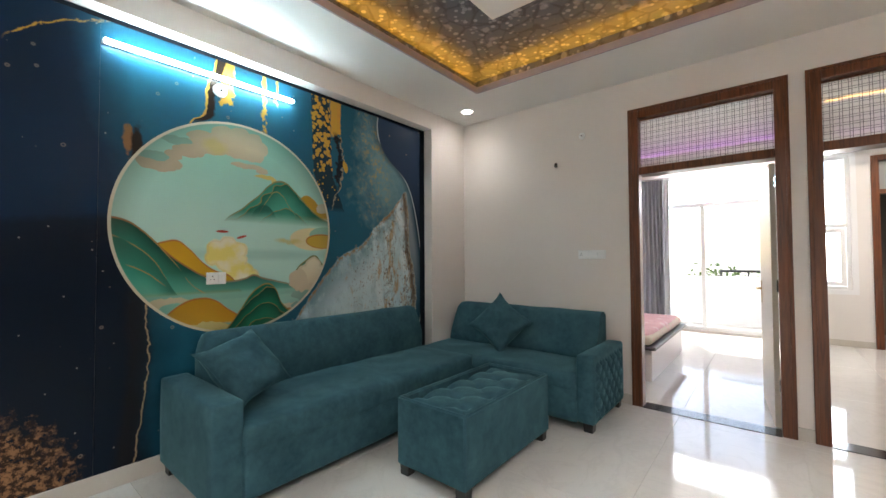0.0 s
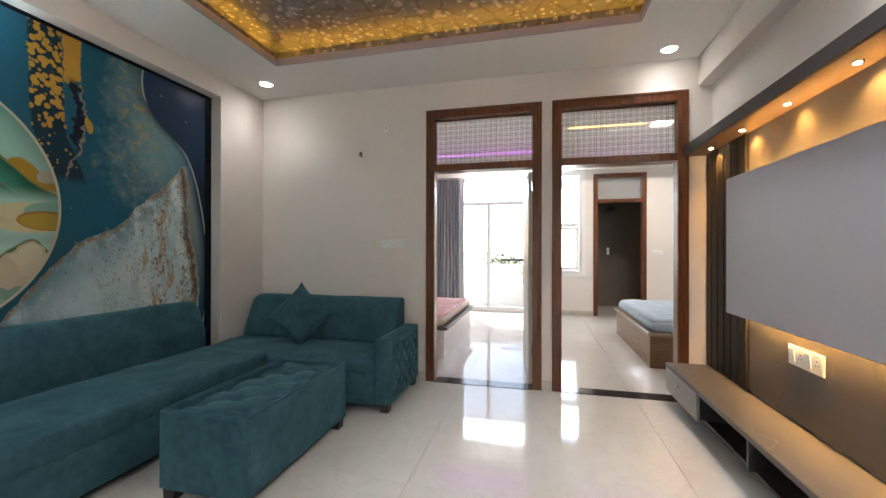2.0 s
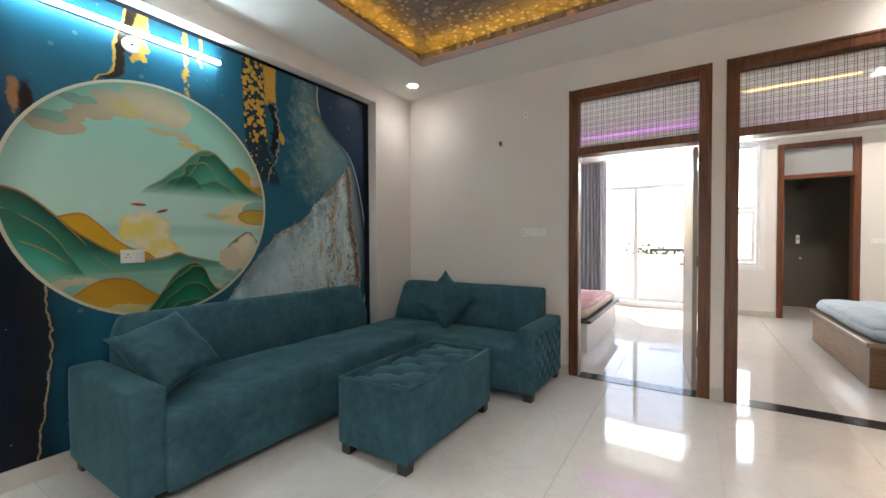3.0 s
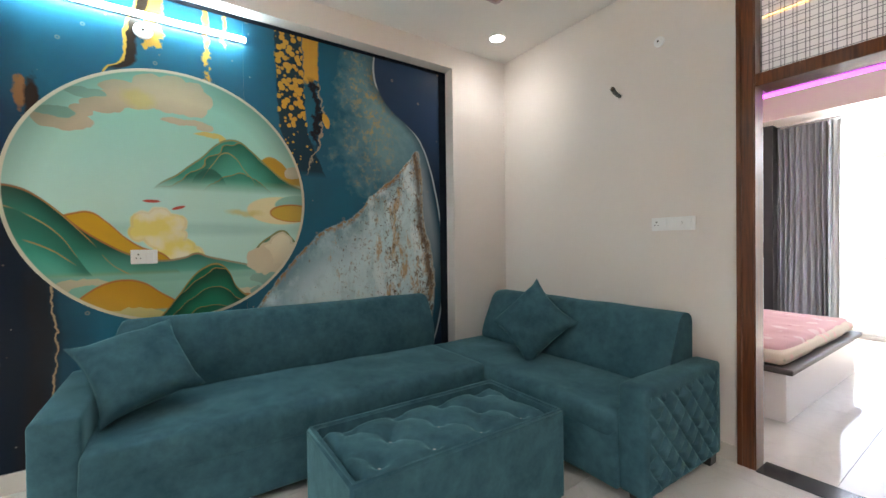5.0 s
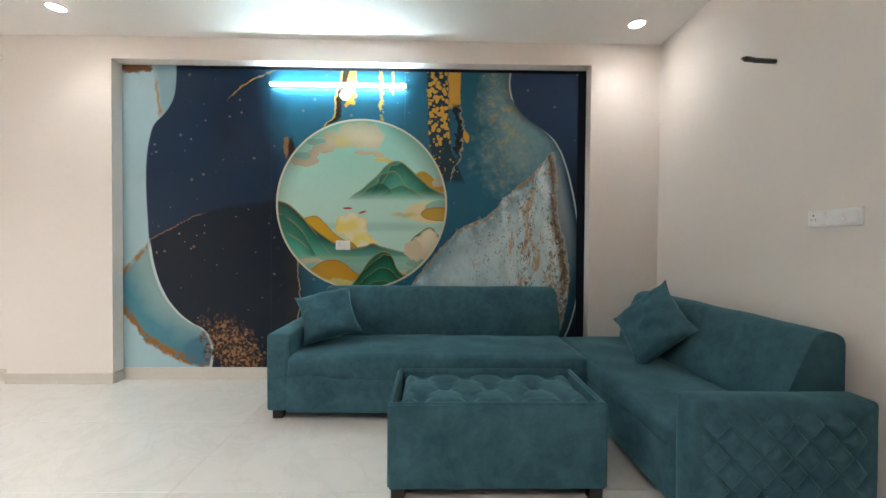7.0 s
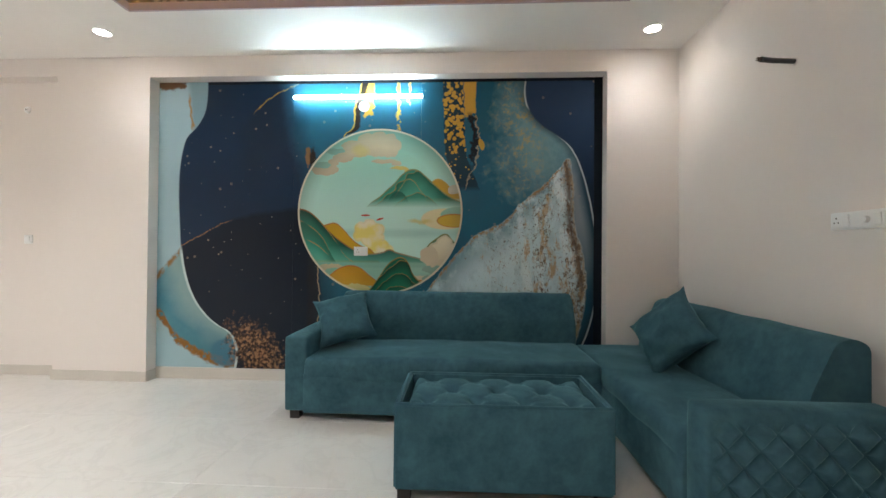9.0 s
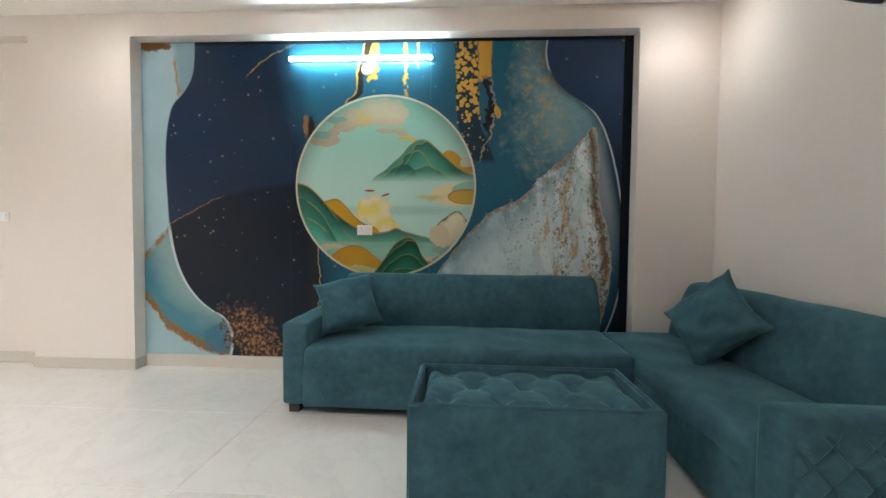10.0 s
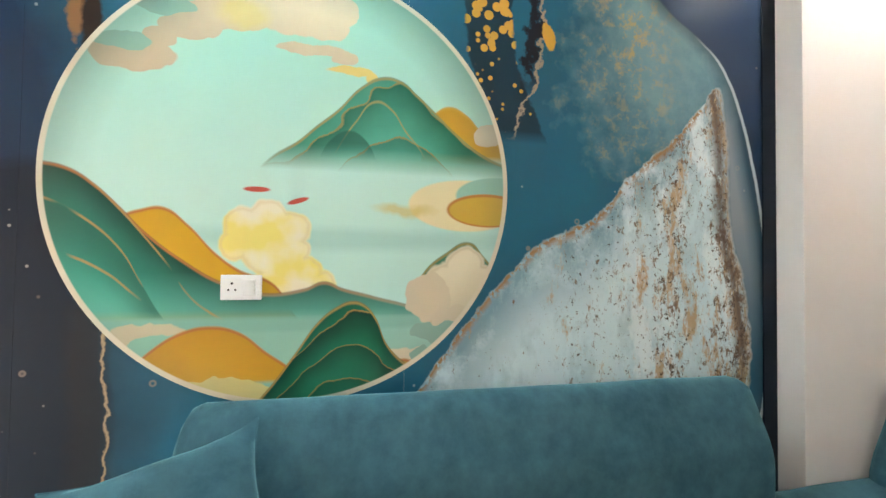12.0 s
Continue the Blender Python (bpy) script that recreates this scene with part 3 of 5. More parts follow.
    # amber mound and front peak
    b.lay((0.52, 0.47, 0.32), blob(pw, qw, -0.58, -0.70, 0.2, 0.12) * (1.0 - blob(pw, qw, -0.5, -0.76, 0.16, 0.12)))
    hill(c((-1, -1), (-0.7, -0.85), (-0.56, -0.707), (-0.446, -0.633), (-0.331, -0.609), (-0.216, -0.636), (-0.101, -0.726), (0.0, -0.80), (0.2, -1), (1, -1)), (0.52, 0.27, 0.02), (0.66, 0.40, 0.04), 1.3, (-0.855, 0.02))
    b.lay((0.62, 0.56, 0.24), blob(pw, qw, -0.35, -0.91, 0.3, 0.07))
    b.lay((0.16, 0.08, 0.03), blob(pw, qw, -0.38, -0.94, 0.12, 0.03))
    hill(c((-1, -1), (0.3, -0.95), (0.48, -0.78), (0.58, -0.80), (0.68, -0.85), (1, -1)), (0.5, 0.30, 0.03), AMBER_P, 1.0)
    hill(c((-1, -1), (-0.2, -1), (-0.10, -0.90), (0.013, -0.747), (0.126, -0.588), (0.20, -0.53), (0.265, -0.505), (0.32, -0.52), (0.375, -0.585), (0.422, -0.698), (0.49, -0.778), (0.594, -0.85), (1, -1)), (0.005, 0.035, 0.022), (0.015, 0.22, 0.12), 6.0, None, (0.42, 0.27, 0.08))
    # two red boats
    b.lay((0.50, 0.08, 0.05), blob(p, q, -0.155, -0.005, 0.055, 0.012, 0.3).top(blob(p, q - (p - 0.02) * 0.3, 0.02, -0.05, 0.045, 0.012, 0.3)))
    # soft print shading towards the rim, and the rim itself
    b.lay((0.07, 0.085, 0.06), r.over(0.95, 0.34) * rq.over(0.0, 0.9) * 0.75)
    b.lay((0.05, 0.10, 0.07), r.over(0.97, 0.2) * 0.3)
    b.lay((0.62, 0.57, 0.44), r.over(0.978, 0.006))
    return print_finish(b, m)


def paint_paper():
    """Dark marbled paper with pale pebbles and darker veins."""
    m = material("dark_wallpaper", (0.1, 0.1, 0.12), 0.45, var=0)
    b = Paint(m)
    b.lay(((0.035, 0.040, 0.055), (0.15, 0.16, 0.20), b.noise(2.6, 5.0, 0.6, 2.0)))
    big, small = b.cells(7.0, "SMOOTH_F1"), b.cells(17.0)
    b.lay((0.40, 0.40, 0.45), (small + (b.noise(9.0, 4.0) - 0.5) * 0.5).under(0.30, 0.1) * b.noise(3.0, 3.0, 0.5, 6.0).over(0.42, 0.2) * 0.75)
    b.lay((0.012, 0.012, 0.016), b.cells(6.0, "DISTANCE_TO_EDGE").under(0.05 + (b.noise(8.0, 5.0) - 0.5) * 0.25, 0.06) * 0.55)
    b.lay((0.36, 0.34, 0.36), (big + (b.noise(12.0, 4.0, 0.6, 3.0) - 0.5) * 0.6).under(0.2, 0.1) * 0.6)
    b.done()
    return m


MURAL = {drop: paint_mural(drop) for drop in ("west", "middle", "east")}
DISC = paint_disc()
PAPER = paint_paper()


def velvet():
    """Short teal pile, brushed into lighter and darker patches."""
    m = material("teal_velvet", (0.03, 0.1, 0.12), 0.8, var=0, sheen=0.42, spec=0.10)
    b = Paint(m)
    brush = b.noise(4.5, 5.0, 0.55, 1.0, 0.4) * 0.6 + b.noise(20.0, 4.0, 0.6, 4.0) * 0.4
    b.lay(((0.024, 0.070, 0.094), (0.058, 0.140, 0.172), brush.over(0.5, 0.34)))
    b.done()
    t = m.node_tree
    bs = t.nodes["Principled BSDF"]
    bs.inputs["Sheen Tint"].default_value = (0.36, 0.72, 0.78, 1)
    bs.inputs["Sheen Roughness"].default_value = 0.32
    bn = t.nodes.new("ShaderNodeBump")
    bn.inputs["Strength"].default_value, bn.inputs["Distance"].default_value = 0.35, 0.004
    t.links.new(b.noise(90.0, 6.0, 0.7).s, bn.inputs["Height"])
    t.links.new(bn.outputs["Normal"], bs.inputs["Normal"])
    return m


VELVET = velvet()


def printed_cotton(name, ground, shade, print_a, print_b):
    """Bed cotton printed with loose flowers in two colours."""
    m = material(name, ground, 0.85, var=0)
    b = Paint(m)
    b.lay((ground, shade, b.noise(3.0, 4.0, 0.6, 2.0)))
    b.lay(print_a, (b.cells(6.0) + (b.noise(14.0, 4.0) - 0.5) * 0.5).under(0.26, 0.06) * 0.7)
    b.lay(print_b, (b.cells(11.0) + (b.noise(22.0, 4.0, 0.6, 7.0) - 0.5) * 0.6).under(0.16, 0.05) * b.noise(4.0, 2.0, 0.5, 9.0).over(0.5, 0.1) * 0.7)
    b.done()
    return m


PINK = printed_cotton("pink_bed_sheet", (0.80, 0.52, 0.53), (0.70, 0.42, 0.44), (0.86, 0.72, 0.70), (0.62, 0.30, 0.34))
CREAM_PRINT = printed_cotton("cream_floral_quilt", (0.74, 0.66, 0.54), (0.66, 0.56, 0.45), (0.80, 0.50, 0.46), (0.40, 0.42, 0.30))
BLUE = printed_cotton("pale_blue_bed_sheet", (0.46, 0.56, 0.66), (0.36, 0.46, 0.58), (0.52, 0.61, 0.70), (0.38, 0.47, 0.57))


def polished_tile():
    """Glossy ivory tile with faint grey clouds, each tile a little different."""
    m = material("white_polished_tile", (0.72, 0.70, 0.66), 0.06, var=0, spec=0.55)
    b = Paint(m)
    info = b.t.nodes.new("ShaderNodeObjectInfo")
    rnd = Sock(b.t, info.outputs["Random"])
    sh = b.t.nodes.new("ShaderNodeCombineXYZ")
    for k in range(3):
        b.t.links.new((rnd * 40.0).s, sh.inputs[k])
    ad = b.t.nodes.new("ShaderNodeVectorMath")
    ad.operation = "ADD"
    b.t.links.new(b.co, ad.inputs[0])
    b.t.links.new(sh.outputs[0], ad.inputs[1])
    b.co = ad.outputs[0]
    b.lay(((0.75, 0.74, 0.71), (0.655, 0.645, 0.62), b.noise(1.7, 4.0, 0.6, 0.0, 1.2)))
    b.lay((0.57, 0.56, 0.54), (b.noise(2.3, 5.0, 0.6, 5.0, 2.0) - 0.5).abs().under(0.02, 0.05) * 0.35)
    b.lay((0.60, 0.59, 0.565), rnd * 0.15)
    b.done()
    return m


FLOOR = polished_tile()


def marble_laminate():
    """Grey-brown laminate with thin dark and pale veins."""
    m = material("grey_marble_laminate", (0.2, 0.18, 0.15), 0.5, var=0)
    b = Paint(m)
    b.lay(((0.105, 0.096, 0.086), (0.155, 0.140, 0.124), b.noise(1.6, 5.0, 0.6)))
    b.lay((0.05, 0.045, 0.04), (b.noise(0.8, 5.0, 0.6, 3.0, 0.3) - 0.5).abs().under(0.0016, 0.003) * b.noise(1.5, 2.0, 0.5, 8.0).over(0.55, 0.08) * 0.8)
    b.lay((0.36, 0.34, 0.31), (b.noise(0.9, 4.0, 0.6, 17.0, 0.2) - 0.5).abs().under(0.0012, 0.002) * b.noise(2.2, 2.0, 0.5, 28.0).over(0.62, 0.04) * 0.9)
    b.done()
    return m


STONE = marble_laminate()


def fanlight_glass():
    """Frosted pane with an etched plaid of fine double lines."""
    m = material("etched_plaid_glass", (0.85, 0.88, 0.88), 0.25, var=0)
    b = Paint(m)

    def lines(s, pitch):
        f = (s / pitch).op("FRACT")
        return (f - 0.30).abs().under(0.04, 0.05).top((f - 0.62).abs().under(0.04, 0.05))
    g = lines(b.x, 0.052).top(lines(b.v, 0.052))
    b.lay(((0.92, 0.91, 0.89), (0.10, 0.10, 0.11), g))
    b.done()
    t = m.node_tree
    bs = t.nodes["Principled BSDF"]
    tr, tl, mx, m2 = t.nodes.new("ShaderNodeBsdfTransparent"), t.nodes.new("ShaderNodeBsdfTranslucent"), t.nodes.new("ShaderNodeMixShader"), t.nodes.new("ShaderNodeMixShader")
    t.links.new(b.c, tl.inputs["Color"])
    mx.inputs[0].default_value = 0.5
    t.links.new(bs.outputs[0], mx.inputs[1])
    t.links.new(tl.outputs[0], mx.inputs[2])
    t.links.new((g * 0.38 + 0.56).s, m2.inputs[0])
    t.links.new(tr.outputs[0], m2.inputs[1])
    t.links.new(mx.outputs[0], m2.inputs[2])
    t.links.new(m2.outputs[0], t.nodes["Material Output"].inputs["Surface"])
    return m


ETCHED = fanlight_glass()
GLASS = material("clear_glass", (1, 1, 1), 0.02, var=0)
GLASS.node_tree.nodes["Principled BSDF"].inputs["Transmission Weight"].default_value = 1.0
GLASS.node_tree.nodes["Principled BSDF"].inputs["IOR"].default_value = 1.02
# ---- building helpers ----


def part(name, bm, mat, parent=None, label="", smooth=False):
    """Links a bmesh as one mesh object, under its thing if there is one."""
    me = bpy.data.meshes.new(name)
    bm.to_mesh(me)
    bm.free()
    me.materials.append(mat)
    if smooth:
        me.shade_smooth()
        me.set_sharp_from_angle(angle=radians(48))
    ob = new(name, me)
    if parent is not None:
        ob.parent = parent
    if label:
        ob["label"] = label
    return ob


def thing(name, at, label, category, group="", kind=""):
    """An Empty at the base of a thing."""
    ob = new(name)
    ob.location = at
    return tagged(ob, label, category, group, kind)


def box(x0, x1, y0, y1, z0, z1, bevel=0.0, seg=2, bm=None):
    own = bmesh.new()
    bmesh.ops.create_cube(own, size=1.0)
    for v in own.verts:
        v.co = Vector(((x0 + x1) / 2 + v.co.x * (x1 - x0), (y0 + y1) / 2 + v.co.y * (y1 - y0), (z0 + z1) / 2 + v.co.z * (z1 - z0)))
    if bevel:
        bmesh.ops.bevel(own, geom=own.edges[:], offset=bevel, segments=seg, affect="EDGES", profile=0.5)
    if bm is None:
        return own
    me = bpy.data.meshes.new("tmp")
    own.to_mesh(me)
    own.free()
    bm.from_mesh(me)
    bpy.data.meshes.remove(me)
    return bm


def cyl(p, q, r0, r1=None, seg=16, bm=None, caps=True):
    """A round bar from p to q."""
    bm = bm or bmesh.new()
    p, q = Vector(p), Vector(q)
    m = Matrix.Translation((p + q) / 2) @ (q - p).to_track_quat("Z", "Y").to_matrix().to_4x4()
    bmesh.ops.create_cone(bm, cap_ends=caps, segments=seg, radius1=r0, radius2=r0 if r1 is None else r1, depth=(q - p).length, matrix=m)
    return bm


def plate(axis, at, u0, u1, v0, v1, holes=(), thick=0.1):
    """A wall or ceiling slab: u, v over its face, at its lower coordinate along axis, cut by rectangular holes (u0, u1, v0, v1)."""
    us = sorted({u0, u1, *[h[0] for h in holes], *[h[1] for h in holes]})
    vs = sorted({v0, v1, *[h[2] for h in holes], *[h[3] for h in holes]})
    bm = bmesh.new()
    solid = lambda i, j: 0 <= i < len(us) - 1 and 0 <= j < len(vs) - 1 and not any(h[0] <= us[i] < h[1] and h[2] <= vs[j] < h[3] for h in holes)
    place = {"x": lambda u, v, w: (at + w, u, v), "y": lambda u, v, w: (u, at + w, v), "z": lambda u, v, w: (u, v, at + w)}[axis]
    cache = {}

    def vert(u, v, w):
        k = (round(u, 5), round(v, 5), w)
        if k not in cache:
            cache[k] = bm.verts.new(place(u, v, w))
        return cache[k]
    for i in range(len(us) - 1):
        for j in range(len(vs) - 1):
            if not solid(i, j):
                continue
            a, b, c, d = us[i], us[i + 1], vs[j], vs[j + 1]
            for w in (0.0, thick):
                bm.faces.new([vert(*k, w) for k in ((a, c), (b, c), (b, d), (a, d))])
            for ok, e in ((solid(i - 1, j), ((a, c), (a, d))), (solid(i + 1, j), ((b, c), (b, d))), (solid(i, j - 1), ((a, c), (b, c))), (solid(i, j + 1), ((a, d), (b, d)))):
                if not ok:
                    bm.faces.new([vert(*e[0], 0.0), vert(*e[1], 0.0), vert(*e[1], thick), vert(*e[0], thick)])
    bmesh.ops.recalc_face_normals(bm, faces=bm.faces[:])
    return bm


def structure(name, bm, mat, label, category="wall"):
    return tagged(part(name, bm, mat), label, category, kind="structure")


def soft_box(x0, x1, y0, y1, z0, z1, r=0.03, step=0.05, bulge=0.0, rough=0.0, seed=0.0):
    """A padded block: rounded edges, faces that swell a little, and an uneven surface."""
    lo, hi = Vector((x0, y0, z0)), Vector((x1, y1, z1))
    size = hi - lo
    r = min(r, min(size) / 2 - 0.001)
    bm = bmesh.new()
    cache = {}

    def ticks(n):
        k = max(2, int(round(size[n] / step)))
        inner = [lo[n] + r + (size[n] - 2 * r) * i / k for i in range(k + 1)]
        return [lo[n], lo[n] + 0.3 * r, *inner, hi[n] - 0.3 * r, hi[n]]
    T = [ticks(n) for n in range(3)]

    def vert(p):
        key = tuple(round(c, 5) for c in p)
        if key not in cache:
            p = Vector(p)
            core = Vector([min(max(p[k], lo[k] + r), hi[k] - r) for k in range(3)])
            d = p - core
            q = core + (d.normalized() * r if d.length > 1e-9 else d)
            n = d.normalized() if d.length > 1e-9 else Vector((0, 0, 1))
            w = [math.sin(math.pi * min(max((q[k] - lo[k]) / size[k], 0), 1)) for k in range(3)]
            swell = bulge * (w[0] * w[1] * abs(n.z) + w[1] * w[2] * abs(n.x) + w[0] * w[2] * abs(n.y))
            lump = rough * noise.noise(q * 4 + Vector((seed, seed, seed)))
            cache[key] = bm.verts.new(q + n * (swell + lump))
        return cache[key]
    for a in range(3):
        b, c = (a + 1) % 3, (a + 2) % 3
        for side in (lo[a], hi[a]):
            for i in range(len(T[b]) - 1):
                for j in range(len(T[c]) - 1):
                    ring = []
                    for bi, cj in ((i, j), (i + 1, j), (i + 1, j + 1), (i, j + 1)):
                        p = [0, 0, 0]
                        p[a], p[b], p[c] = side, T[b][bi], T[c][cj]
                        ring.append(vert(p))
                    bm.faces.new(ring if side == hi[a] else ring[::-1])
    return bm


def extrude(profile, axis, a, b, cuts=1, wobble=0.0, ends=(0.0, 0.0)):
    """A closed profile run along x or y. Profile points are (across, z)."""
    bm = bmesh.new()
    place = (lambda s, p: (s, p[0], p[1])) if axis == "x" else (lambda s, p: (p[0], s, p[1]))
    rings = []
    stops = [a + (b - a) * i / cuts for i in range(cuts + 1)]
    for e, sign, at in ((ends[0], 1, a), (ends[1], -1, b)):
        stops += [at + sign * e * k for k in (0.04, 0.12, 0.25, 0.45, 0.7)] if e else []
    mid = Vector((sum(p[0] for p in profile) / len(profile), min(p[1] for p in profile)))
    for s in sorted(stops):
        ring = []
        shrink = 1.0
        for e, d in ((ends[0], s - a), (ends[1], b - s)):
            if e and d < e:
                shrink = min(shrink, 0.45 + 0.55 * math.sqrt(max(0.0, 1 - (1 - d / e) ** 2)))
        for p in profile:
            co = Vector(place(s, mid + (Vector(p) - mid) * shrink))
            if wobble:
                co += Vector((1, 1, 1)) * wobble * noise.noise(co * 3.5)
            ring.append(bm.verts.new(co))
        rings.append(ring)
    n = len(profile)
    for r0, r1 in zip(rings, rings[1:]):
        for k in range(n):
            bm.faces.new((r0[k], r0[(k + 1) % n], r1[(k + 1) % n], r1[k]))
    bm.faces.new(rings[0])
    bm.faces.new(rings[-1][::-1])
    bmesh.ops.recalc_face_normals(bm, faces=bm.faces[:])
    return bm


def rounded_profile(points, r, seg=5):
    """Rounds the corners of a polygon."""
    out, n = [], len(points)
    for k in range(n):
        p, a, b = (Vector(points[i]) for i in (k, k - 1, (k + 1) % n))
        da, db = (a - p), (b - p)
        cut = min(r, da.length * 0.45, db.length * 0.45)
        s, e = p + da.normalized() * cut, p + db.normalized() * cut
        for i in range(seg + 1):
            t = i / seg
            out.append(tuple(s * (1 - t) ** 2 + p * (2 * t * (1 - t)) + e * t * t))
    return out


def adder(root):
    """Adds world-space parts under a root that stands upright."""
    inv = Matrix.Translation(root.location).inverted()

    def add(name, bm, mat, label="", smooth=False, under=None):
        bm.transform(inv)
        return part(name, bm, mat, under or root, label, smooth)
    return add


# ---- the living room's shell ----
XM, XW, XT, YD, H = -2.925, -2.80, 1.79, 4.912, 3.08  # mural plane, wall face, television wall, door wall, ceiling
N0, N1, NZ0, NZ1 = 0.02, 4.285, 0.112, 2.885  # the mural's recess
structure("wall_west", plate("x", XM + 0.002, -3.2, YD, 0, H + 0.035, [(N0, N1, 0, NZ1), (-2.3, -0.91, 0, NZ1 + 0.02)], XW - XM - 0.002), WALL, "cream painted wall with a wide shallow recess")
structure("wall_west_back", plate("x", XM - 0.12, -3.2, YD, 0, 3.4, [], 0.118), WALL, "cream painted wall at the back of the recesses")
D1, D2, DTOP = (-0.834, 0.321), (0.425, 1.594), 2.79
structure("wall_north", plate("y", YD, -3.5, 4.2, 0, 3.55, [(D1[0] + 0.01, D1[1] - 0.01, 0, DTOP - 0.01), (D2[0] + 0.01, D2[1] - 0.01, 0, DTOP - 0.01)], 0.14), WALL, "cream painted wall with two bedroom doorways")
structure("wall_east", plate("x", XT, -3.2, YD, 0, 3.4, [], 0.15), WALL, "cream painted wall behind the television")
structure("wall_south", plate("y", -3.35, XM - 0.12, XT + 0.15, 0, 3.4, [], 0.148), WALL, "cream painted wall")
structure("beam", box(1.68, XT - 0.001, -3.2, YD - 0.003, 2.825, H + 0.03), WALL, "cream painted ceiling beam over the television wall", "beam")
TX0, TX1, TY0, TY1, G = -2.10, 1.045, 0.42, 4.195, 0.09
structure("ceiling", plate("z", H, XW - 0.0, XT, -3.2, YD, [(TX0, TX1, TY0, TY1)], 0.03), CEIL, "white false ceiling with a rectangular lit tray", "ceiling")
TZ = H + 0.17
structure("ceiling_tray", plate("z", TZ, TX0 - G, TX1 + G, TY0 - G, TY1 + G, [], 0.05), PAPER, "dark marbled wallpaper on the recessed tray ceiling", "ceiling")
LIP = material("lilac_grey_lip", (0.46, 0.38, 0.40), 0.5, var=0.05)
for n, b in (("west", (TX0 - 0.006, TX0 + 0.012, TY0, TY1)), ("east", (TX1 - 0.012, TX1 + 0.006, TY0, TY1)), ("south", (TX0 + 0.012, TX1 - 0.012, TY0 - 0.006, TY0 + 0.012)), ("north", (TX0 + 0.012, TX1 - 0.012, TY1 - 0.012, TY1 + 0.006))):
    structure("tray_lip_" + n, box(*b, H - 0.004, H + 0.06, 0.003), LIP, "lilac-grey painted lip round the ceiling tray", "trim")
for n, ax, at, a, b in (("west", "x", TX0 - G - 0.03, TY0 - G, TY1 + G), ("east", "x", TX1 + G, TY0 - G, TY1 + G), ("north", "y", TY1 + G, TX0 - G, TX1 + G), ("south", "y", TY0 - G - 0.03, TX0 - G, TX1 + G)):
    structure("tray_side_" + n, plate(ax, at, a, b, H + 0.028, TZ + 0.04, [], 0.03), PAPER, "dark marbled wallpaper on the side of the ceiling tray")
structure("ceiling_island", box(-1.42, 0.35, 1.25, 3.42, TZ - 0.035, TZ - 0.002, 0.004), CEIL, "pale panel hung in the middle of the ceiling tray", "ceiling")
for n, b in (("a", (TX0 - 0.088, TX0 - 0.070, TY0, TY1)), ("b", (TX1 + 0.070, TX1 + 0.088, TY0, TY1)), ("c", (TX0, TX1, TY0 - 0.088, TY0 - 0.070)), ("d", (TX0, TX1, TY1 + 0.070, TY1 + 0.088))):
    tagged(part("led_strip", box(*b, H + 0.06, H + 0.075), AMBER), "amber glowing strip light hidden on the tray ledge", "strip light", "tray strip lights")

# mural
S1, S2 = 1.371, 2.60
for n, y0, y1 in (("west", N0 + 0.001, S1 - 0.0004), ("middle", S1 + 0.0004, S2 - 0.0004), ("east", S2 + 0.0004, N1 - 0.001)):
    structure("mural_" + n, box(XM, XM + 0.006, y0, y1, NZ0, NZ1 - 0.001), MURAL[n], "printed drop of a dark blue and gold marbled mural", "mural")
bm = cyl((XM + 0.0061, 2.207, 1.628), (XM + 0.0075, 2.207, 1.628), 0.79, seg=160)
structure("mural_disc", bm, DISC, "round printed landscape of green and amber hills with a cream rim", "mural")
EDGE = material("blue_black_print_edge", (0.004, 0.008, 0.017), 0.45, var=0.2, scale=6, spec=0.2)
structure("trim_mural", box(XM + 0.006, XM + 0.012, N1 - 0.075, N1 - 0.001, NZ0 + 0.002, NZ1 - 0.002, 0.002), EDGE, "narrow black strip along the end of the mural", "trim")
structure("trim_mural_top", box(XM + 0.006, XM + 0.012, N0 + 0.5, N1 - 0.076, NZ1 - 0.03, NZ1 - 0.002, 0.002), EDGE, "dark top edge of the printed mural", "trim")

# skirting
for k, b in enumerate([(XW, XW + 0.012, -0.92, N0 + 0.01), (XW, XW + 0.012, N1 - 0.01, YD - 0.012), (XM + 0.0, XM + 0.012, N0 + 0.001, N1 - 0.001), (XW, D1[0] - 0.004, YD - 0.012, YD), (D1[1] + 0.002, D2[0] - 0.002, YD - 0.014, YD), (XM, XM + 0.012, -2.3, -0.911), (XM + 0.012, XW, N0, N0 + 0.012), (XM + 0.012, XW, N1 - 0.012, N1), (XM + 0.012, XW, -0.922, -0.91), (D2[1] + 0.002, 1.67, YD - 0.012, YD)]):
    structure("baseboard_%d" % (k + 1), box(*b, 0, 0.095 if k != 2 else NZ0 - 0.002, 0.003), SKIRT, "beige tile skirting", "baseboard")


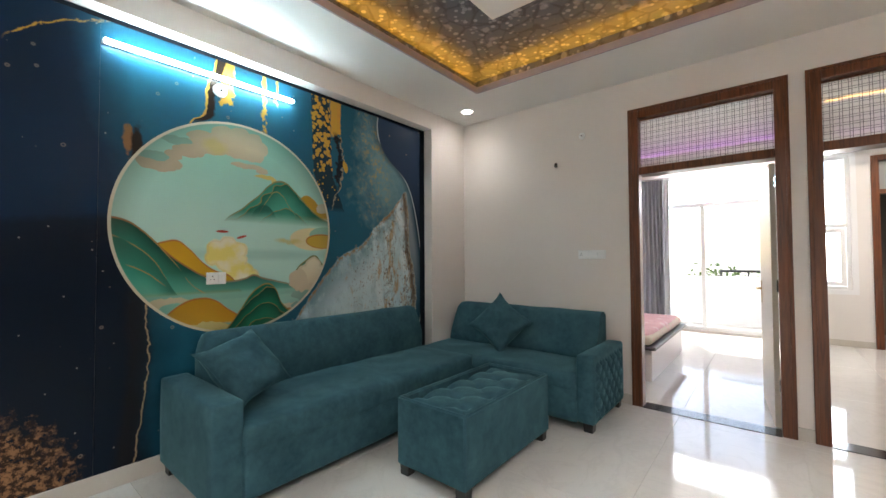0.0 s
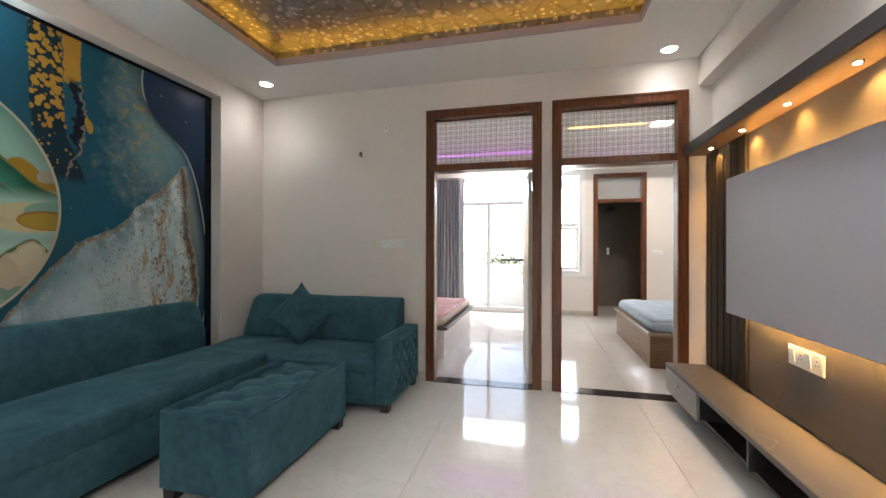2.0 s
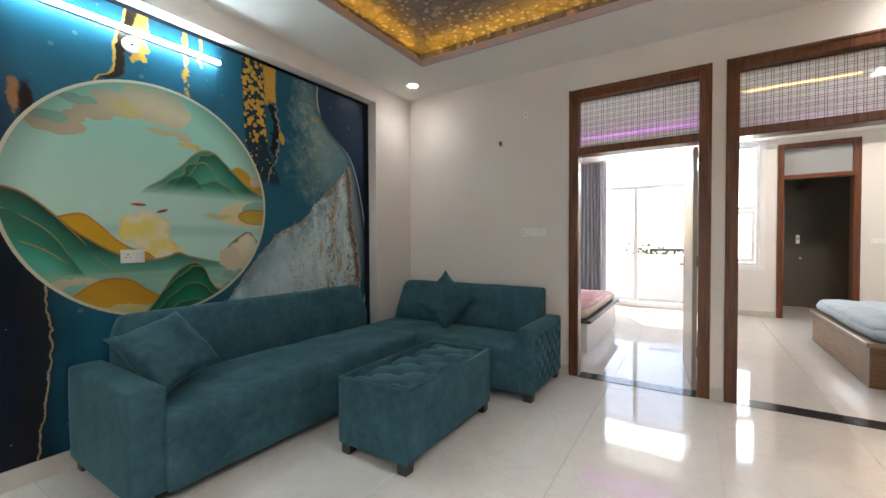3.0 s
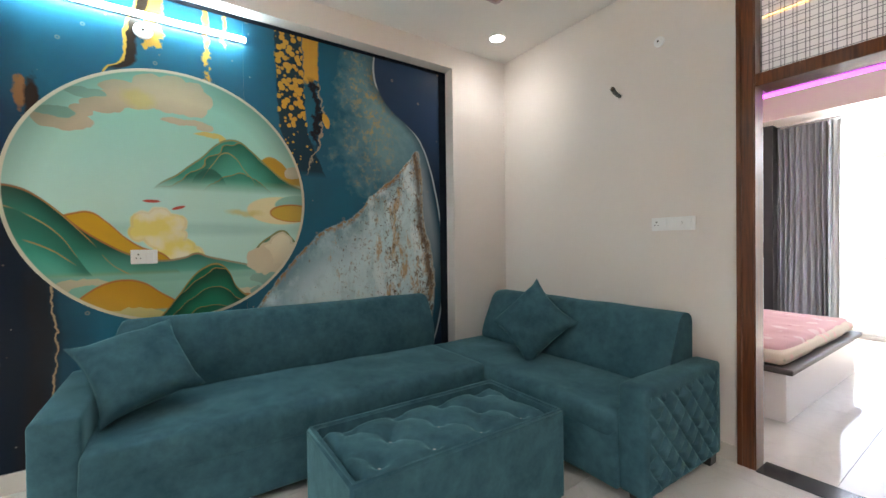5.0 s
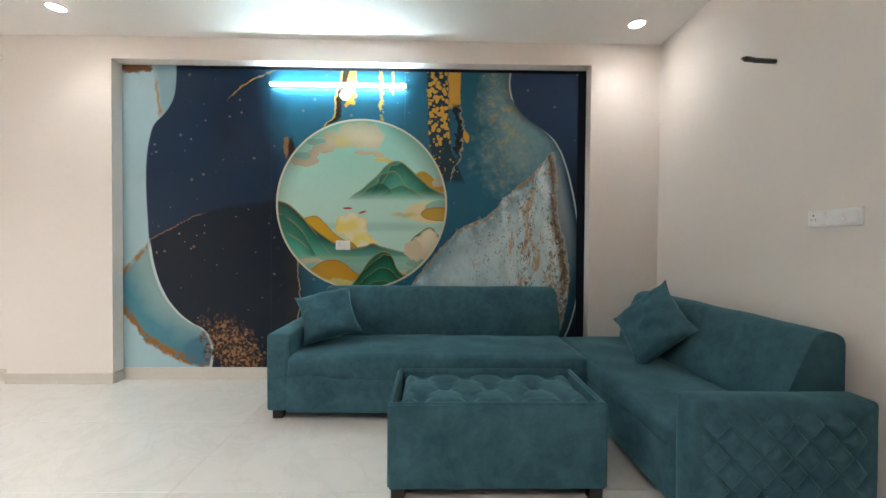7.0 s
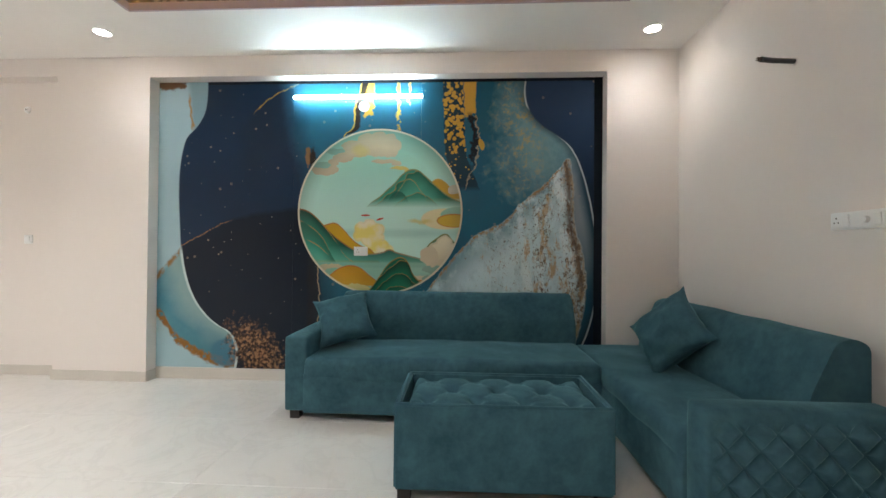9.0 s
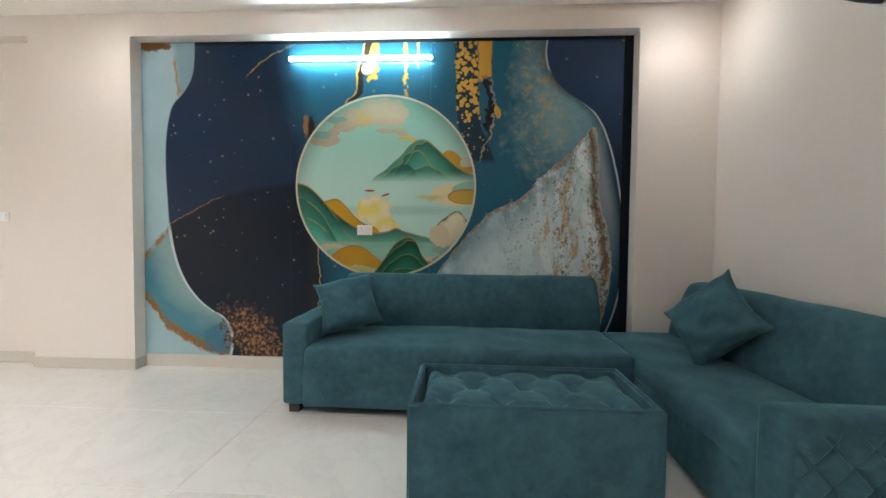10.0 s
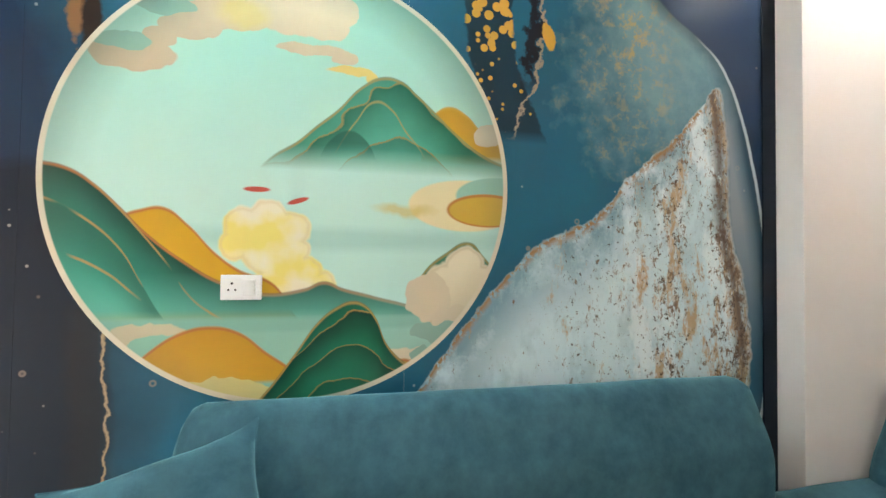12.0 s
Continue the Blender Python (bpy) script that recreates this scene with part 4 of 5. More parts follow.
def door_frame(name, x0, x1, label):
    """A dark wooden frame, rebated, with a patterned fanlight over the doorway."""
    w, y0, y1 = 0.085, YD - 0.018, YD + 0.155
    root = thing(name, ((x0 + x1) / 2, YD, 0), label, "door frame", kind="structure")
    add = adder(root)
    for a, b, s in ((x0, x0 + w, 1), (x1 - w, x1, -1)):
        prof = [(a, y0), (b, y0), (b, y1 - 0.05), (b - s * 0.014 if s > 0 else b, y1 - 0.05), (b - 0.014 if s > 0 else b, y1), (a if s > 0 else a + 0.014, y1)]
        if s < 0:
            prof = [(a, y0), (b, y0), (b, y1), (a + 0.014, y1), (a + 0.014, y1 - 0.05), (a, y1 - 0.05)]
        bm = bmesh.new()
        lo, hi = [bm.verts.new((*p, 0)) for p in prof], [bm.verts.new((*p, DTOP)) for p in prof]
        n = len(prof)
        for k in range(n):
            bm.faces.new((lo[k], lo[(k + 1) % n], hi[(k + 1) % n], hi[k]))
        bm.faces.new(lo[::-1]), bm.faces.new(hi)
        bmesh.ops.recalc_face_normals(bm, faces=bm.faces[:])
        bmesh.ops.bevel(bm, geom=[e for e in bm.edges if e.calc_length() > 1], offset=0.006, segments=2, affect="EDGES")
        add("jamb", bm, FRAME)
        add("edge_bead", box(a - 0.004 if s > 0 else b - 0.022, a + 0.022 if s > 0 else b + 0.004, y0 - 0.006, y0 + 0.01, 0, DTOP + 0.004, 0.004), FRAME)
    add("head", box(x0 + w, x1 - w, y0 + 0.002, y1, DTOP - w, DTOP, 0.006), FRAME)
    add("edge_bead", box(x0 + 0.02, x1 - 0.02, y0 - 0.006, y0 + 0.01, DTOP - 0.02, DTOP + 0.004, 0.004), FRAME)
    add("transom_bar", box(x0 + w, x1 - w, y0 + 0.002, y1, 2.165, 2.235, 0.006), FRAME)
    for z in (2.235, DTOP - w - 0.014):
        add("glazing_bead", box(x0 + w, x1 - w, YD + 0.05, YD + 0.066, z, z + 0.014, 0.003), FRAME)
    add("fanlight", box(x0 + w - 0.005, x1 - w + 0.005, YD + 0.07, YD + 0.076, 2.23, DTOP - w + 0.005), ETCHED, "frosted glass with an etched plaid of fine lines")
    for z in (0.3, 1.1, 1.95):
        add("hinge", cyl((x0 + w + 0.004 if name.endswith("2") else x1 - w - 0.004, y1 - 0.02, z), (x0 + w + 0.004 if name.endswith("2") else x1 - w - 0.004, y1 - 0.02, z + 0.1), 0.008, seg=8), CHROME, "small steel hinge")
    return root


door_frame("door_1", *D1, "dark polished wooden door frame with an etched fanlight, open")
door_frame("door_2", *D2, "dark polished wooden door frame with an etched fanlight, open")
for k, d in enumerate((D1, D2)):
    structure("threshold_%d" % (k + 1), box(d[0] + 0.087, d[1] - 0.087, YD - 0.03, YD + 0.14, -0.01, 0.005, 0.002), THRESH, "polished black granite strip in the doorway", "threshold")

# ---- bedrooms: shell ----
YF = 9.62
WALL2 = material("white_bedroom_paint", (0.76, 0.735, 0.715), 0.6, var=0.02, scale=1.5, bump=0.06, bump_scale=180)
structure("partition", plate("x", 0.325, YD + 0.142, YF, 0, 3.55, [], 0.096), WALL2, "white painted wall between the bedrooms")
structure("wall_bedroom_west", plate("x", -3.5, YD + 0.142, YF, 0, 3.55, [], 0.1), WALL2, "white painted bedroom wall")
structure("wall_bedroom_east", plate("x", 4.1, YD + 0.142, 11.3, 0, 3.55, [], 0.1), WALL2, "white painted bedroom wall")
WIN1, WIN2, BATH = (-1.46, 0.22, 0.04, 2.95), (0.44, 1.17, 0.87, 2.98), (1.48, 2.315, 0, 2.84)
structure("wall_far", plate("y", YF, -3.5, 4.2, 0, 3.55, [WIN1, WIN2, BATH], 0.15), WALL2, "white painted bedroom wall with glazed openings")
structure("ceiling_bedrooms", plate("z", 3.45, -3.5, 4.2, YD + 0.142, 11.3, [], 0.1), CEIL, "white bedroom ceiling", "ceiling")
PEACH = material("peach_painted_drop", (0.74, 0.64, 0.57), 0.6, var=0.02)
structure("ceiling_drop_far", box(-3.39, 0.324, 9.05, YF - 0.002, 2.955, 3.29, 0.004), PEACH, "peach painted drop of the bedroom's false ceiling", "ceiling")
structure("ceiling_drop_west", box(-3.39, -2.75, YD + 0.145, 9.048, 2.955, 3.29, 0.004), PEACH, "peach painted drop of the bedroom's false ceiling", "ceiling")
structure("ceiling_drop_two", box(0.424, 4.09, 9.05, YF - 0.002, 3.02, 3.2, 0.004), CEIL, "white drop of the bedroom's false ceiling", "ceiling")
tagged(part("led_strip", box(-2.75, 0.32, 9.055, 9.10, 3.291, 3.345), PURPLE), "glowing purple strip light on the ceiling drop", "strip light")
tagged(part("led_strip", box(1.0, 2.6, 9.06, 9.09, 3.201, 3.212), PURPLE), "glowing purple strip light on the ceiling drop", "strip light")
for n, x0, x1, y in (("a", -2.2, -0.6, 6.9), ("b", 0.8, 2.0, 8.05)):
    tagged(part("led_strip", box(x0, x1, y, y + 0.03, 3.435, 3.449), material("soft_amber_led", (1, 0.7, 0.3), 0.4, emit=(1.0, 0.5, 0.12), strength=6, var=0)), "amber glowing strip light on the bedroom ceiling", "strip light", "bedroom strip lights")
root = thing("ceiling_light", (2.25, 8.05, 3.43), "square warm white ceiling light in the bedroom, lit", "ceiling light")
part("frame", box(-0.16, 0.16, -0.16, 0.16, -0.008, 0.02, 0.004), PLASTIC, root)
part("diffuser", box(-0.145, 0.145, -0.145, 0.145, -0.012, -0.008), material("panel_glow", (1, 0.95, 0.85), 0.4, emit=(1.0, 0.86, 0.66), strength=20, var=0), root, "glowing diffuser")
lamp("ceiling_light_beam", "AREA", look((2.25, 8.05, 3.41), (2.25, 8.05, 0)), 13, (1.0, 0.93, 0.86), size=0.28, size_y=0.28)
structure("bath_back", plate("y", 11.2, 1.3, 4.1, 0, 3.448, [], 0.1), BATHTILE, "brown tiled bathroom wall")
structure("bath_side", plate("x", 1.3, YF + 0.152, 11.198, 0, 3.448, [], 0.1), BATHTILE, "brown tiled bathroom wall")
for k, b in enumerate([(-3.4, WIN1[0] - 0.03, YF - 0.012, YF), (0.424, BATH[0] - 0.09, YF - 0.012, YF), (BATH[1] + 0.09, 4.1, YF - 0.012, YF)]):
    structure("baseboard_%d" % (k + 11), box(*b, 0, 0.095, 0.003), SKIRT, "beige tile skirting", "baseboard")


def glazing(name, x0, x1, z0, z1, mullions, bars, label, t=0.055):
    """White frame with mullions and bars, one pane a light."""
    root = thing(name, ((x0 + x1) / 2, YF, z0), label, "window", kind="structure")
    add = adder(root)
    ya, yb = YF + 0.03, YF + 0.09
    for a, b in ((x0, x0 + t), (x1 - t, x1)):
        add("window_frame", box(a, b, ya, yb, z0, z1, 0.004), UPVC)
    for a, b in ((z0, z0 + t), (z1 - t, z1)):
        add("window_frame", box(x0 + t, x1 - t, ya + 0.002, yb - 0.002, a, b, 0.004), UPVC)
    xs, zs = [x0 + t, *mullions, x1 - t], [z0 + t, *bars, z1 - t]
    for x in mullions:
        add("mullion", box(x - t / 2, x + t / 2, ya + 0.004, yb - 0.004, z0 + t, bars[-1] if bars else z1 - t, 0.004), UPVC)
    for z in bars:
        add("transom", box(x0 + t, x1 - t, ya - 0.004, yb + 0.004, z - 0.035, z + 0.035, 0.004), UPVC)
    for i in range(len(xs) - 1):
        for j in range(len(zs) - 1):
            p = add("pane", box(xs[i], xs[i + 1], YF + 0.058, YF + 0.063, zs[j], zs[j + 1]), GLASS)
            p.visible_shadow = False
    return root


glazing("window_1", *WIN1, [-0.77], [2.375], "white framed sliding glass doors to a balcony, closed", 0.07)
w2 = glazing("window_2", *WIN2, [], [1.88], "white framed bedroom window with a fixed upper light")
adder(w2)("casement", plate("y", YF + 0.015, WIN2[0] + 0.09, WIN2[1] - 0.06, 0.93, 1.84, [(WIN2[0] + 0.15, WIN2[1] - 0.12, 1.0, 1.77)], 0.03), UPVC)
structure("trim_window", plate("y", YF - 0.012, WIN2[0] - 0.01, WIN2[1] + 0.07, WIN2[2] - 0.07, WIN2[3] + 0.02, [WIN2], 0.0118), UPVC, "white moulded surround of the bedroom window", "trim")

# bathroom doorway
bx0, bx1 = BATH[0] - 0.085, BATH[1] + 0.085
root = thing("door_3", ((bx0 + bx1) / 2, YF, 0), "dark wooden bathroom door frame with a glazed light above", "door frame", kind="structure")
add = adder(root)
for a, b in ((bx0, BATH[0] + 0.002), (BATH[1] - 0.002, bx1)):
    add("jamb", box(a, b, YF - 0.03, YF + 0.15, 0, BATH[3] + 0.08, 0.006), FRAME)
add("head", box(BATH[0] + 0.002, BATH[1] - 0.002, YF - 0.028, YF + 0.148, BATH[3] - 0.002, BATH[3] + 0.08, 0.006), FRAME)
add("transom_bar", box(BATH[0] + 0.002, BATH[1] - 0.002, YF - 0.028, YF + 0.148, 2.33, 2.4, 0.006), FRAME)
add("fanlight", box(BATH[0], BATH[1], YF + 0.05, YF + 0.056, 2.4, BATH[3] - 0.002), material("frosted_glass", (0.30, 0.32, 0.33), 0.3, var=0.03), "grey frosted glass")
root = thing("shower", (1.95, 11.2, 2.3), "black shower head and chrome mixer on the tiled wall", "shower")
add = adder(root)
add("arm", cyl((1.95, 11.2, 2.42), (1.95, 10.98, 2.40), 0.012, seg=10), CHROME)
add("head", cyl((1.95, 10.98, 2.40), (1.95, 10.93, 2.32), 0.02, 0.09, 20), BLACK, "round black shower head", True)
add("mixer", box(1.89, 1.96, 11.175, 11.199, 1.24, 1.42, 0.01, 3), CHROME, "chrome mixer plate")
add("lever", cyl((1.925, 11.17, 1.34), (1.925, 11.11, 1.33), 0.016, 0.012, 10), CHROME)
add("spout", cyl((1.95, 11.2, 0.98), (1.95, 11.08, 0.97), 0.018, seg=10), CHROME)

# balcony and outside
structure("balcony_floor", box(-3.0, 1.3, YF + 0.152, 11.0, -0.2, -0.02), SKIRT, "beige tiled balcony floor", "floor")
# added wall, blocks the sun from window 2
structure("balcony_side", box(0.33, 0.43, YF + 0.152, 11.0, -0.02, 3.35), WALL2, "white wall added on the balcony to keep the sun off the bedroom window")
structure("balcony_ceiling", box(-3.0, 0.43, YF + 0.152, 11.0, 3.35, 3.5), CEIL, "white balcony slab overhead", "ceiling")
structure("ground", box(-900, 900, 11.5, 2500, -9.2, -9.0), material("dry_ground", (0.34, 0.31, 0.25), 0.9, var=0.2, scale=0.2), "dry pale ground far below the balcony", "ground")
root = thing("balcony_rail", (-0.7, 10.95, 0), "white balcony parapet with a dark steel handrail", "railing")
add = adder(root)
add("parapet", box(-3.0, 0.329, 10.9, 11.0, -0.02, 1.0, 0.01), UPVC)
add("handrail", cyl((-0.62, 10.95, 1.11), (0.329, 10.95, 1.11), 0.025, seg=12), BLACK, "dark steel handrail", True)
for x in (-0.6, -0.15, 0.3):
    add("post", cyl((x, 10.95, 0.99), (x, 10.95, 1.11), 0.014, seg=8), BLACK)


def tree(x, y, z, h, seed):
    rng = random.Random(seed)
    root = thing("tree", (x, y, z), "sunlit green tree beyond the balcony", "tree", "trees beyond the balcony")
    bark = material("bark", (0.12, 0.09, 0.06), 0.9, var=0.2)
    leaf = material("leaves", (0.10, 0.16, 0.03), 0.7, var=0.35, scale=2)
    bm = cyl((0, 0, 0), (0, 0, h * 0.55), 0.2, 0.1, 8)
    for k in range(6):
        a = k * 1.05
        cyl((0, 0, h * (0.35 + 0.03 * k)), (math.cos(a) * h * 0.22, math.sin(a) * h * 0.22, h * (0.6 + 0.04 * k)), 0.07, 0.03, 6, bm)
    part("trunk", bm, bark, root)
    bm = bmesh.new()
    for k in range(900):
        a, b, rr = rng.uniform(0, 6.283), rng.uniform(-1, 1), rng.random() ** 0.4
        c = Vector((math.cos(a) * math.sqrt(1 - b * b), math.sin(a) * math.sqrt(1 - b * b), b * 0.75)) * rr * h * 0.36
        c *= 0.8 + 0.5 * noise.noise(c * 0.6 + Vector((seed, 0, 0)))
        c.z += h * 0.72
        d, e = Vector((rng.gauss(0, 1), rng.gauss(0, 1), rng.gauss(0, 1))).normalized() * 0.22, Vector((rng.gauss(0, 1), rng.gauss(0, 1), rng.gauss(0, 1))).normalized() * 0.14
        bm.faces.new([bm.verts.new(c + o) for o in (-d, e, d, -e)])
    part("crown", bm, leaf, root)


tree(-4.0, 42, -9, 10.3, 3)
tree(-2.6, 45, -9, 10.0, 7)
root = thing("balcony_lamp", (-0.55, 10.45, 3.35), "bell-shaped brass lamp hanging over the balcony", "lamp")
add = adder(root)
add("cord", cyl((-0.55, 10.45, 3.35), (-0.55, 10.45, 3.05), 0.006, seg=6), BLACK)
add("shade", cyl((-0.55, 10.45, 2.87), (-0.55, 10.45, 3.07), 0.075, 0.02, 20), BRASS, "brass bell shade", True)
root = thing("flood_lamp", (0.02, 10.4, 3.35), "dark outdoor flood lamp under the balcony slab", "lamp")
add = adder(root)
add("bracket", cyl((0.05, 10.4, 3.35), (0.05, 10.4, 2.98), 0.012, seg=8), BLACK)
bm = cyl((0.16, 10.4, 3.0), (-0.12, 10.4, 2.9), 0.07, 0.03, 12)
add("body", bm, BLACK, "", True)

# ---- bedroom things ----


def bed(name, x0, x1, y0, y1, base_mat, board_mat, sheet, under, label, inset, board_z, top_z, seed):
    root = thing(name, ((x0 + x1) / 2, (y0 + y1) / 2, 0), label, "bed")
    add = adder(root)
    add("base", box(x0 + inset, x1 - inset, y0 + inset, y1 - inset, 0, board_z - 0.03, 0.004), base_mat)
    add("board", box(x0, x1, y0, y1, board_z - 0.03, board_z + 0.012, 0.012, 3), board_mat, "projecting edge board")
    add("mattress", soft_box(x0 + 0.05, x1 - 0.05, y0 + 0.03, y1 - 0.03, board_z + 0.012, top_z - 0.03, 0.05, 0.08, 0.01, 0.015, seed + 3), under, "", True)
    bm = soft_box(x0 + 0.07, x1 - 0.09, y0 + 0.10, y1 - 0.04, board_z + 0.05, top_z, 0.06, 0.05, 0.008, 0.02, seed)
    for v in bm.verts:
        v.co.z += 0.010 * noise.noise(Vector((v.co.x * 7 + seed, v.co.y * 7, 0))) if v.co.z > board_z + 0.08 else 0.006 * math.sin(v.co.x * 30 + v.co.y * 30)
    add("sheet", bm, sheet, "rumpled sheet", True)
    return root


DARKEDGE = material("dark_bed_edge", (0.06, 0.05, 0.048), 0.4, var=0.1)
WHITELAM = material("white_laminate", (0.74, 0.70, 0.69), 0.3, var=0.03)
b1 = bed("bed", -2.8, -0.80, 5.72, 7.75, WHITELAM, DARKEDGE, PINK, CREAM_PRINT, "low bed with a rumpled pink floral sheet and white base", 0.05, 0.385, 0.53, 2.0)
b2 = bed("bed", 1.51, 3.62, 5.90, 7.96, BEDWOOD, wood("bed_edge", (0.22, 0.16, 0.11), (0.36, 0.28, 0.2)), BLUE, BLUE, "low wooden bed with a rumpled pale blue sheet", 0.03, 0.40, 0.55, 5.0)


def cloth(x0, x1, y, z0, z1, folds, depth, seed):
    """A hanging cloth with folds, as a closed thin sheet."""
    bm, n, rows = bmesh.new(), folds * 10, 10
    front, back = [], []
    for j in range(rows + 1):
        f = j / rows
        z = z0 + (z1 - z0) * f
        a, b = [], []
        for i in range(n + 1):
            s = i / n
            flare = (1 - f) * 0.03 * math.sin(9 * s + seed)
            x = x0 + (x1 - x0) * s + flare
            yy = y + depth * math.sin(s * folds * 6.283 + 0.6 * math.sin(5 * f + seed + 4 * s)) * (0.75 + 0.25 * math.sin(7 * s + seed))
            a.append(bm.verts.new((x, yy, z)))
            b.append(bm.verts.new((x, yy + 0.006, z)))
        front.append(a), back.append(b)
    for j in range(rows):
        for i in range(n):
            bm.faces.new((front[j][i], front[j][i + 1], front[j + 1][i + 1], front[j + 1][i]))
            bm.faces.new((back[j][i + 1], back[j][i], back[j + 1][i], back[j + 1][i + 1]))
    return bm


root = thing("curtain", (-1.7, 9.45, 0.03), "dark grey pleated curtain drawn beside the balcony doors", "curtain")
add = adder(root)
add("cloth", cloth(-1.97, -1.37, 9.45, 0.03, 2.90, 9, 0.035, 1.0), CURTAIN, "", True)
add("sheer", cloth(-1.39, -1.28, 9.5, 0.03, 2.90, 2, 0.02, 2.0), material("pale_curtain_lining", (0.62, 0.66, 0.68), 0.8, var=0.05), "pale lining edge", True)
add("rod", cyl((-2.2, 9.45, 2.93), (0.3, 9.45, 2.93), 0.012, seg=10), CHROME, "steel curtain rod", True)
root = thing("curtain", (0.56, 9.5, 0.75), "thin pale grey curtain beside the bedroom window", "curtain")
adder(root)("cloth", cloth(0.44, 0.56, 9.53, 0.75, 3.0, 3, 0.02, 3.0), material("pale_grey_curtain", (0.5, 0.52, 0.53), 0.8, var=0.05), "", True)
adder(root)("rod", cyl((0.43, 9.53, 3.0), (1.3, 9.53, 3.0), 0.01, seg=8), CHROME, "steel curtain rod", True)

# panelled wardrobe front on the far wall
root = thing("wardrobe", (-2.75, YF, 0), "lilac-grey wardrobe front with dark horizontal bands", "wardrobe")
add = adder(root)
add("carcass", box(-3.39, -1.95, 9.30, YF - 0.003, 0, 2.95, 0.004), DARKLAM)
for za, zb in ((0.09, 0.62), (0.65, 1.05), (1.28, 2.27), (2.31, 2.925)):
    add("panel", box(-3.37, -2.06, 9.282, 9.30, za, zb, 0.003), PANELGREY)

root = thing("door_leaf", (0.225, 5.075, 0.008), "cream laminated bedroom door standing open", "door")
leaf = box(-0.03, 0.008, 0.0, 0.92, 0.0, 2.145, 0.003)
lf = part("leaf", leaf, material("cream_laminate", (0.70, 0.62, 0.50), 0.35, var=0.05), root)
part("lock_plate", box(-0.036, -0.03, 0.80, 0.84, 0.93, 1.15, 0.002), BRASS, root, "brass lock plate")
bm = cyl((-0.036, 0.82, 1.07), (-0.075, 0.82, 1.07), 0.009, seg=10)
cyl((-0.07, 0.82, 1.07), (-0.07, 0.71, 1.07), 0.009, 0.007, 10, bm)
part("handle", bm, BRASS, root, "brass lever handle", True)
root.rotation_euler = (0, 0, radians(5.2))

# ---- sofa ----
root = thing("corner_sofa", (-2.3, 3.6, 0), "teal velvet corner sofa with a quilted arm on black feet", "sofa")
add = adder(root)
SX0, SF = XM + 0.02, -2.03  # back and front of the long run
add("base", soft_box(SX0 + 0.01, SF + 0.012, 1.85, 3.985, 0.07, 0.36, 0.012, 0.1, 0.003, 0.004, 3.0), VELVET, "", True)
add("seat", soft_box(SX0 + 0.01, SF + 0.014, 1.85, 3.985, 0.30, 0.468, 0.040, 0.04, 0.016, 0.010, 1.0), VELVET, "", True)
add("arm", soft_box(SX0, SF - 0.02, 1.695, 1.862, 0.07, 0.618, 0.022, 0.06, 0.004, 0.004, 2.0), VELVET, "", True)
prof = rounded_profile([(SX0 + 0.005, 0.42), (SX0 + 0.01, 0.86), (SX0 + 0.07, 0.892), (SX0 + 0.14, 0.872), (SX0 + 0.235, 0.66), (SX0 + 0.245, 0.43)], 0.06)
add("backrest", extrude(prof, "y", 1.885, 4.0, 30, 0.008, (0.06, 0.05)), VELVET, "", True)
# short run along the door wall
BY = YD - 0.09
WX0 = XW + 0.015
add("base", soft_box(WX0, -1.03, 3.992, BY, 0.07, 0.36, 0.012, 0.1, 0.003, 0.004, 5.0), VELVET, "", True)
add("seat", soft_box(WX0, -1.03, 3.990, BY, 0.30, 0.447, 0.045, 0.04, 0.014, 0.010, 6.0), VELVET, "", True)
prof = rounded_profile([(BY, 0.42), (BY - 0.005, 0.845), (BY - 0.07, 0.880), (BY - 0.15, 0.858), (BY - 0.27, 0.60), (BY - 0.30, 0.43)], 0.07)
add("backrest", extrude(prof, "x", -2.775, -1.045, 24, 0.008, (0.10, 0.0)), VELVET, "", True)
add("arm", soft_box(-1.035, -0.89, 4.01, BY, 0.07, 0.605, 0.022, 0.06, 0.004, 0.004, 8.0), VELVET, "", True)


def quilt(x, y0, y1, z0, z1, pitch_y, pitch_z, puff):
    """A field of puffed diamonds with stitched grooves, on the outer face of the arm."""
    bm, ny, nz = bmesh.new(), 190, 110
    grid = []
    for i in range(ny + 1):
        row = []
        for j in range(nz + 1):
            y, z = y0 + (y1 - y0) * i / ny, z0 + (z1 - z0) * j / nz
            a, b = (y - y0) / pitch_y + (z - z0) / pitch_z, (y - y0) / pitch_y - (z - z0) / pitch_z
            h = 1 - (1 - min(abs(math.sin(math.pi * a)), abs(math.sin(math.pi * b)))) ** 2.4
            rim = min(1.0, min(i, (ny - i) * 0.3) / 8, min(j, (nz - j) * 0.5) / 6)
            row.append(bm.verts.new((x + puff * h * rim, y, z)))
        grid.append(row)
    for i in range(ny):
        for j in range(nz):
            bm.faces.new((grid[i][j], grid[i + 1][j], grid[i + 1][j + 1], grid[i][j + 1]))
    return bm


add("quilted_panel", quilt(-0.895, 4.03, BY - 0.02, 0.085, 0.575, 0.135, 0.142, 0.032), VELVET, "diamond-quilted velvet panel", True)
for x, y in ((-2.13, 1.76), (SX0 + 0.06, 1.76), (-0.95, 4.07), (-0.95, BY - 0.05), (WX0 + 0.06, BY - 0.06), (-2.1, 3.7)):
    add("foot", extrude(rounded_profile([(x - 0.035, 0.0), (x + 0.035, 0.0), (x + 0.04, 0.075), (x - 0.04, 0.075)], 0.004, 2), "y", y - 0.035, y + 0.035), BLACK, "black block foot")


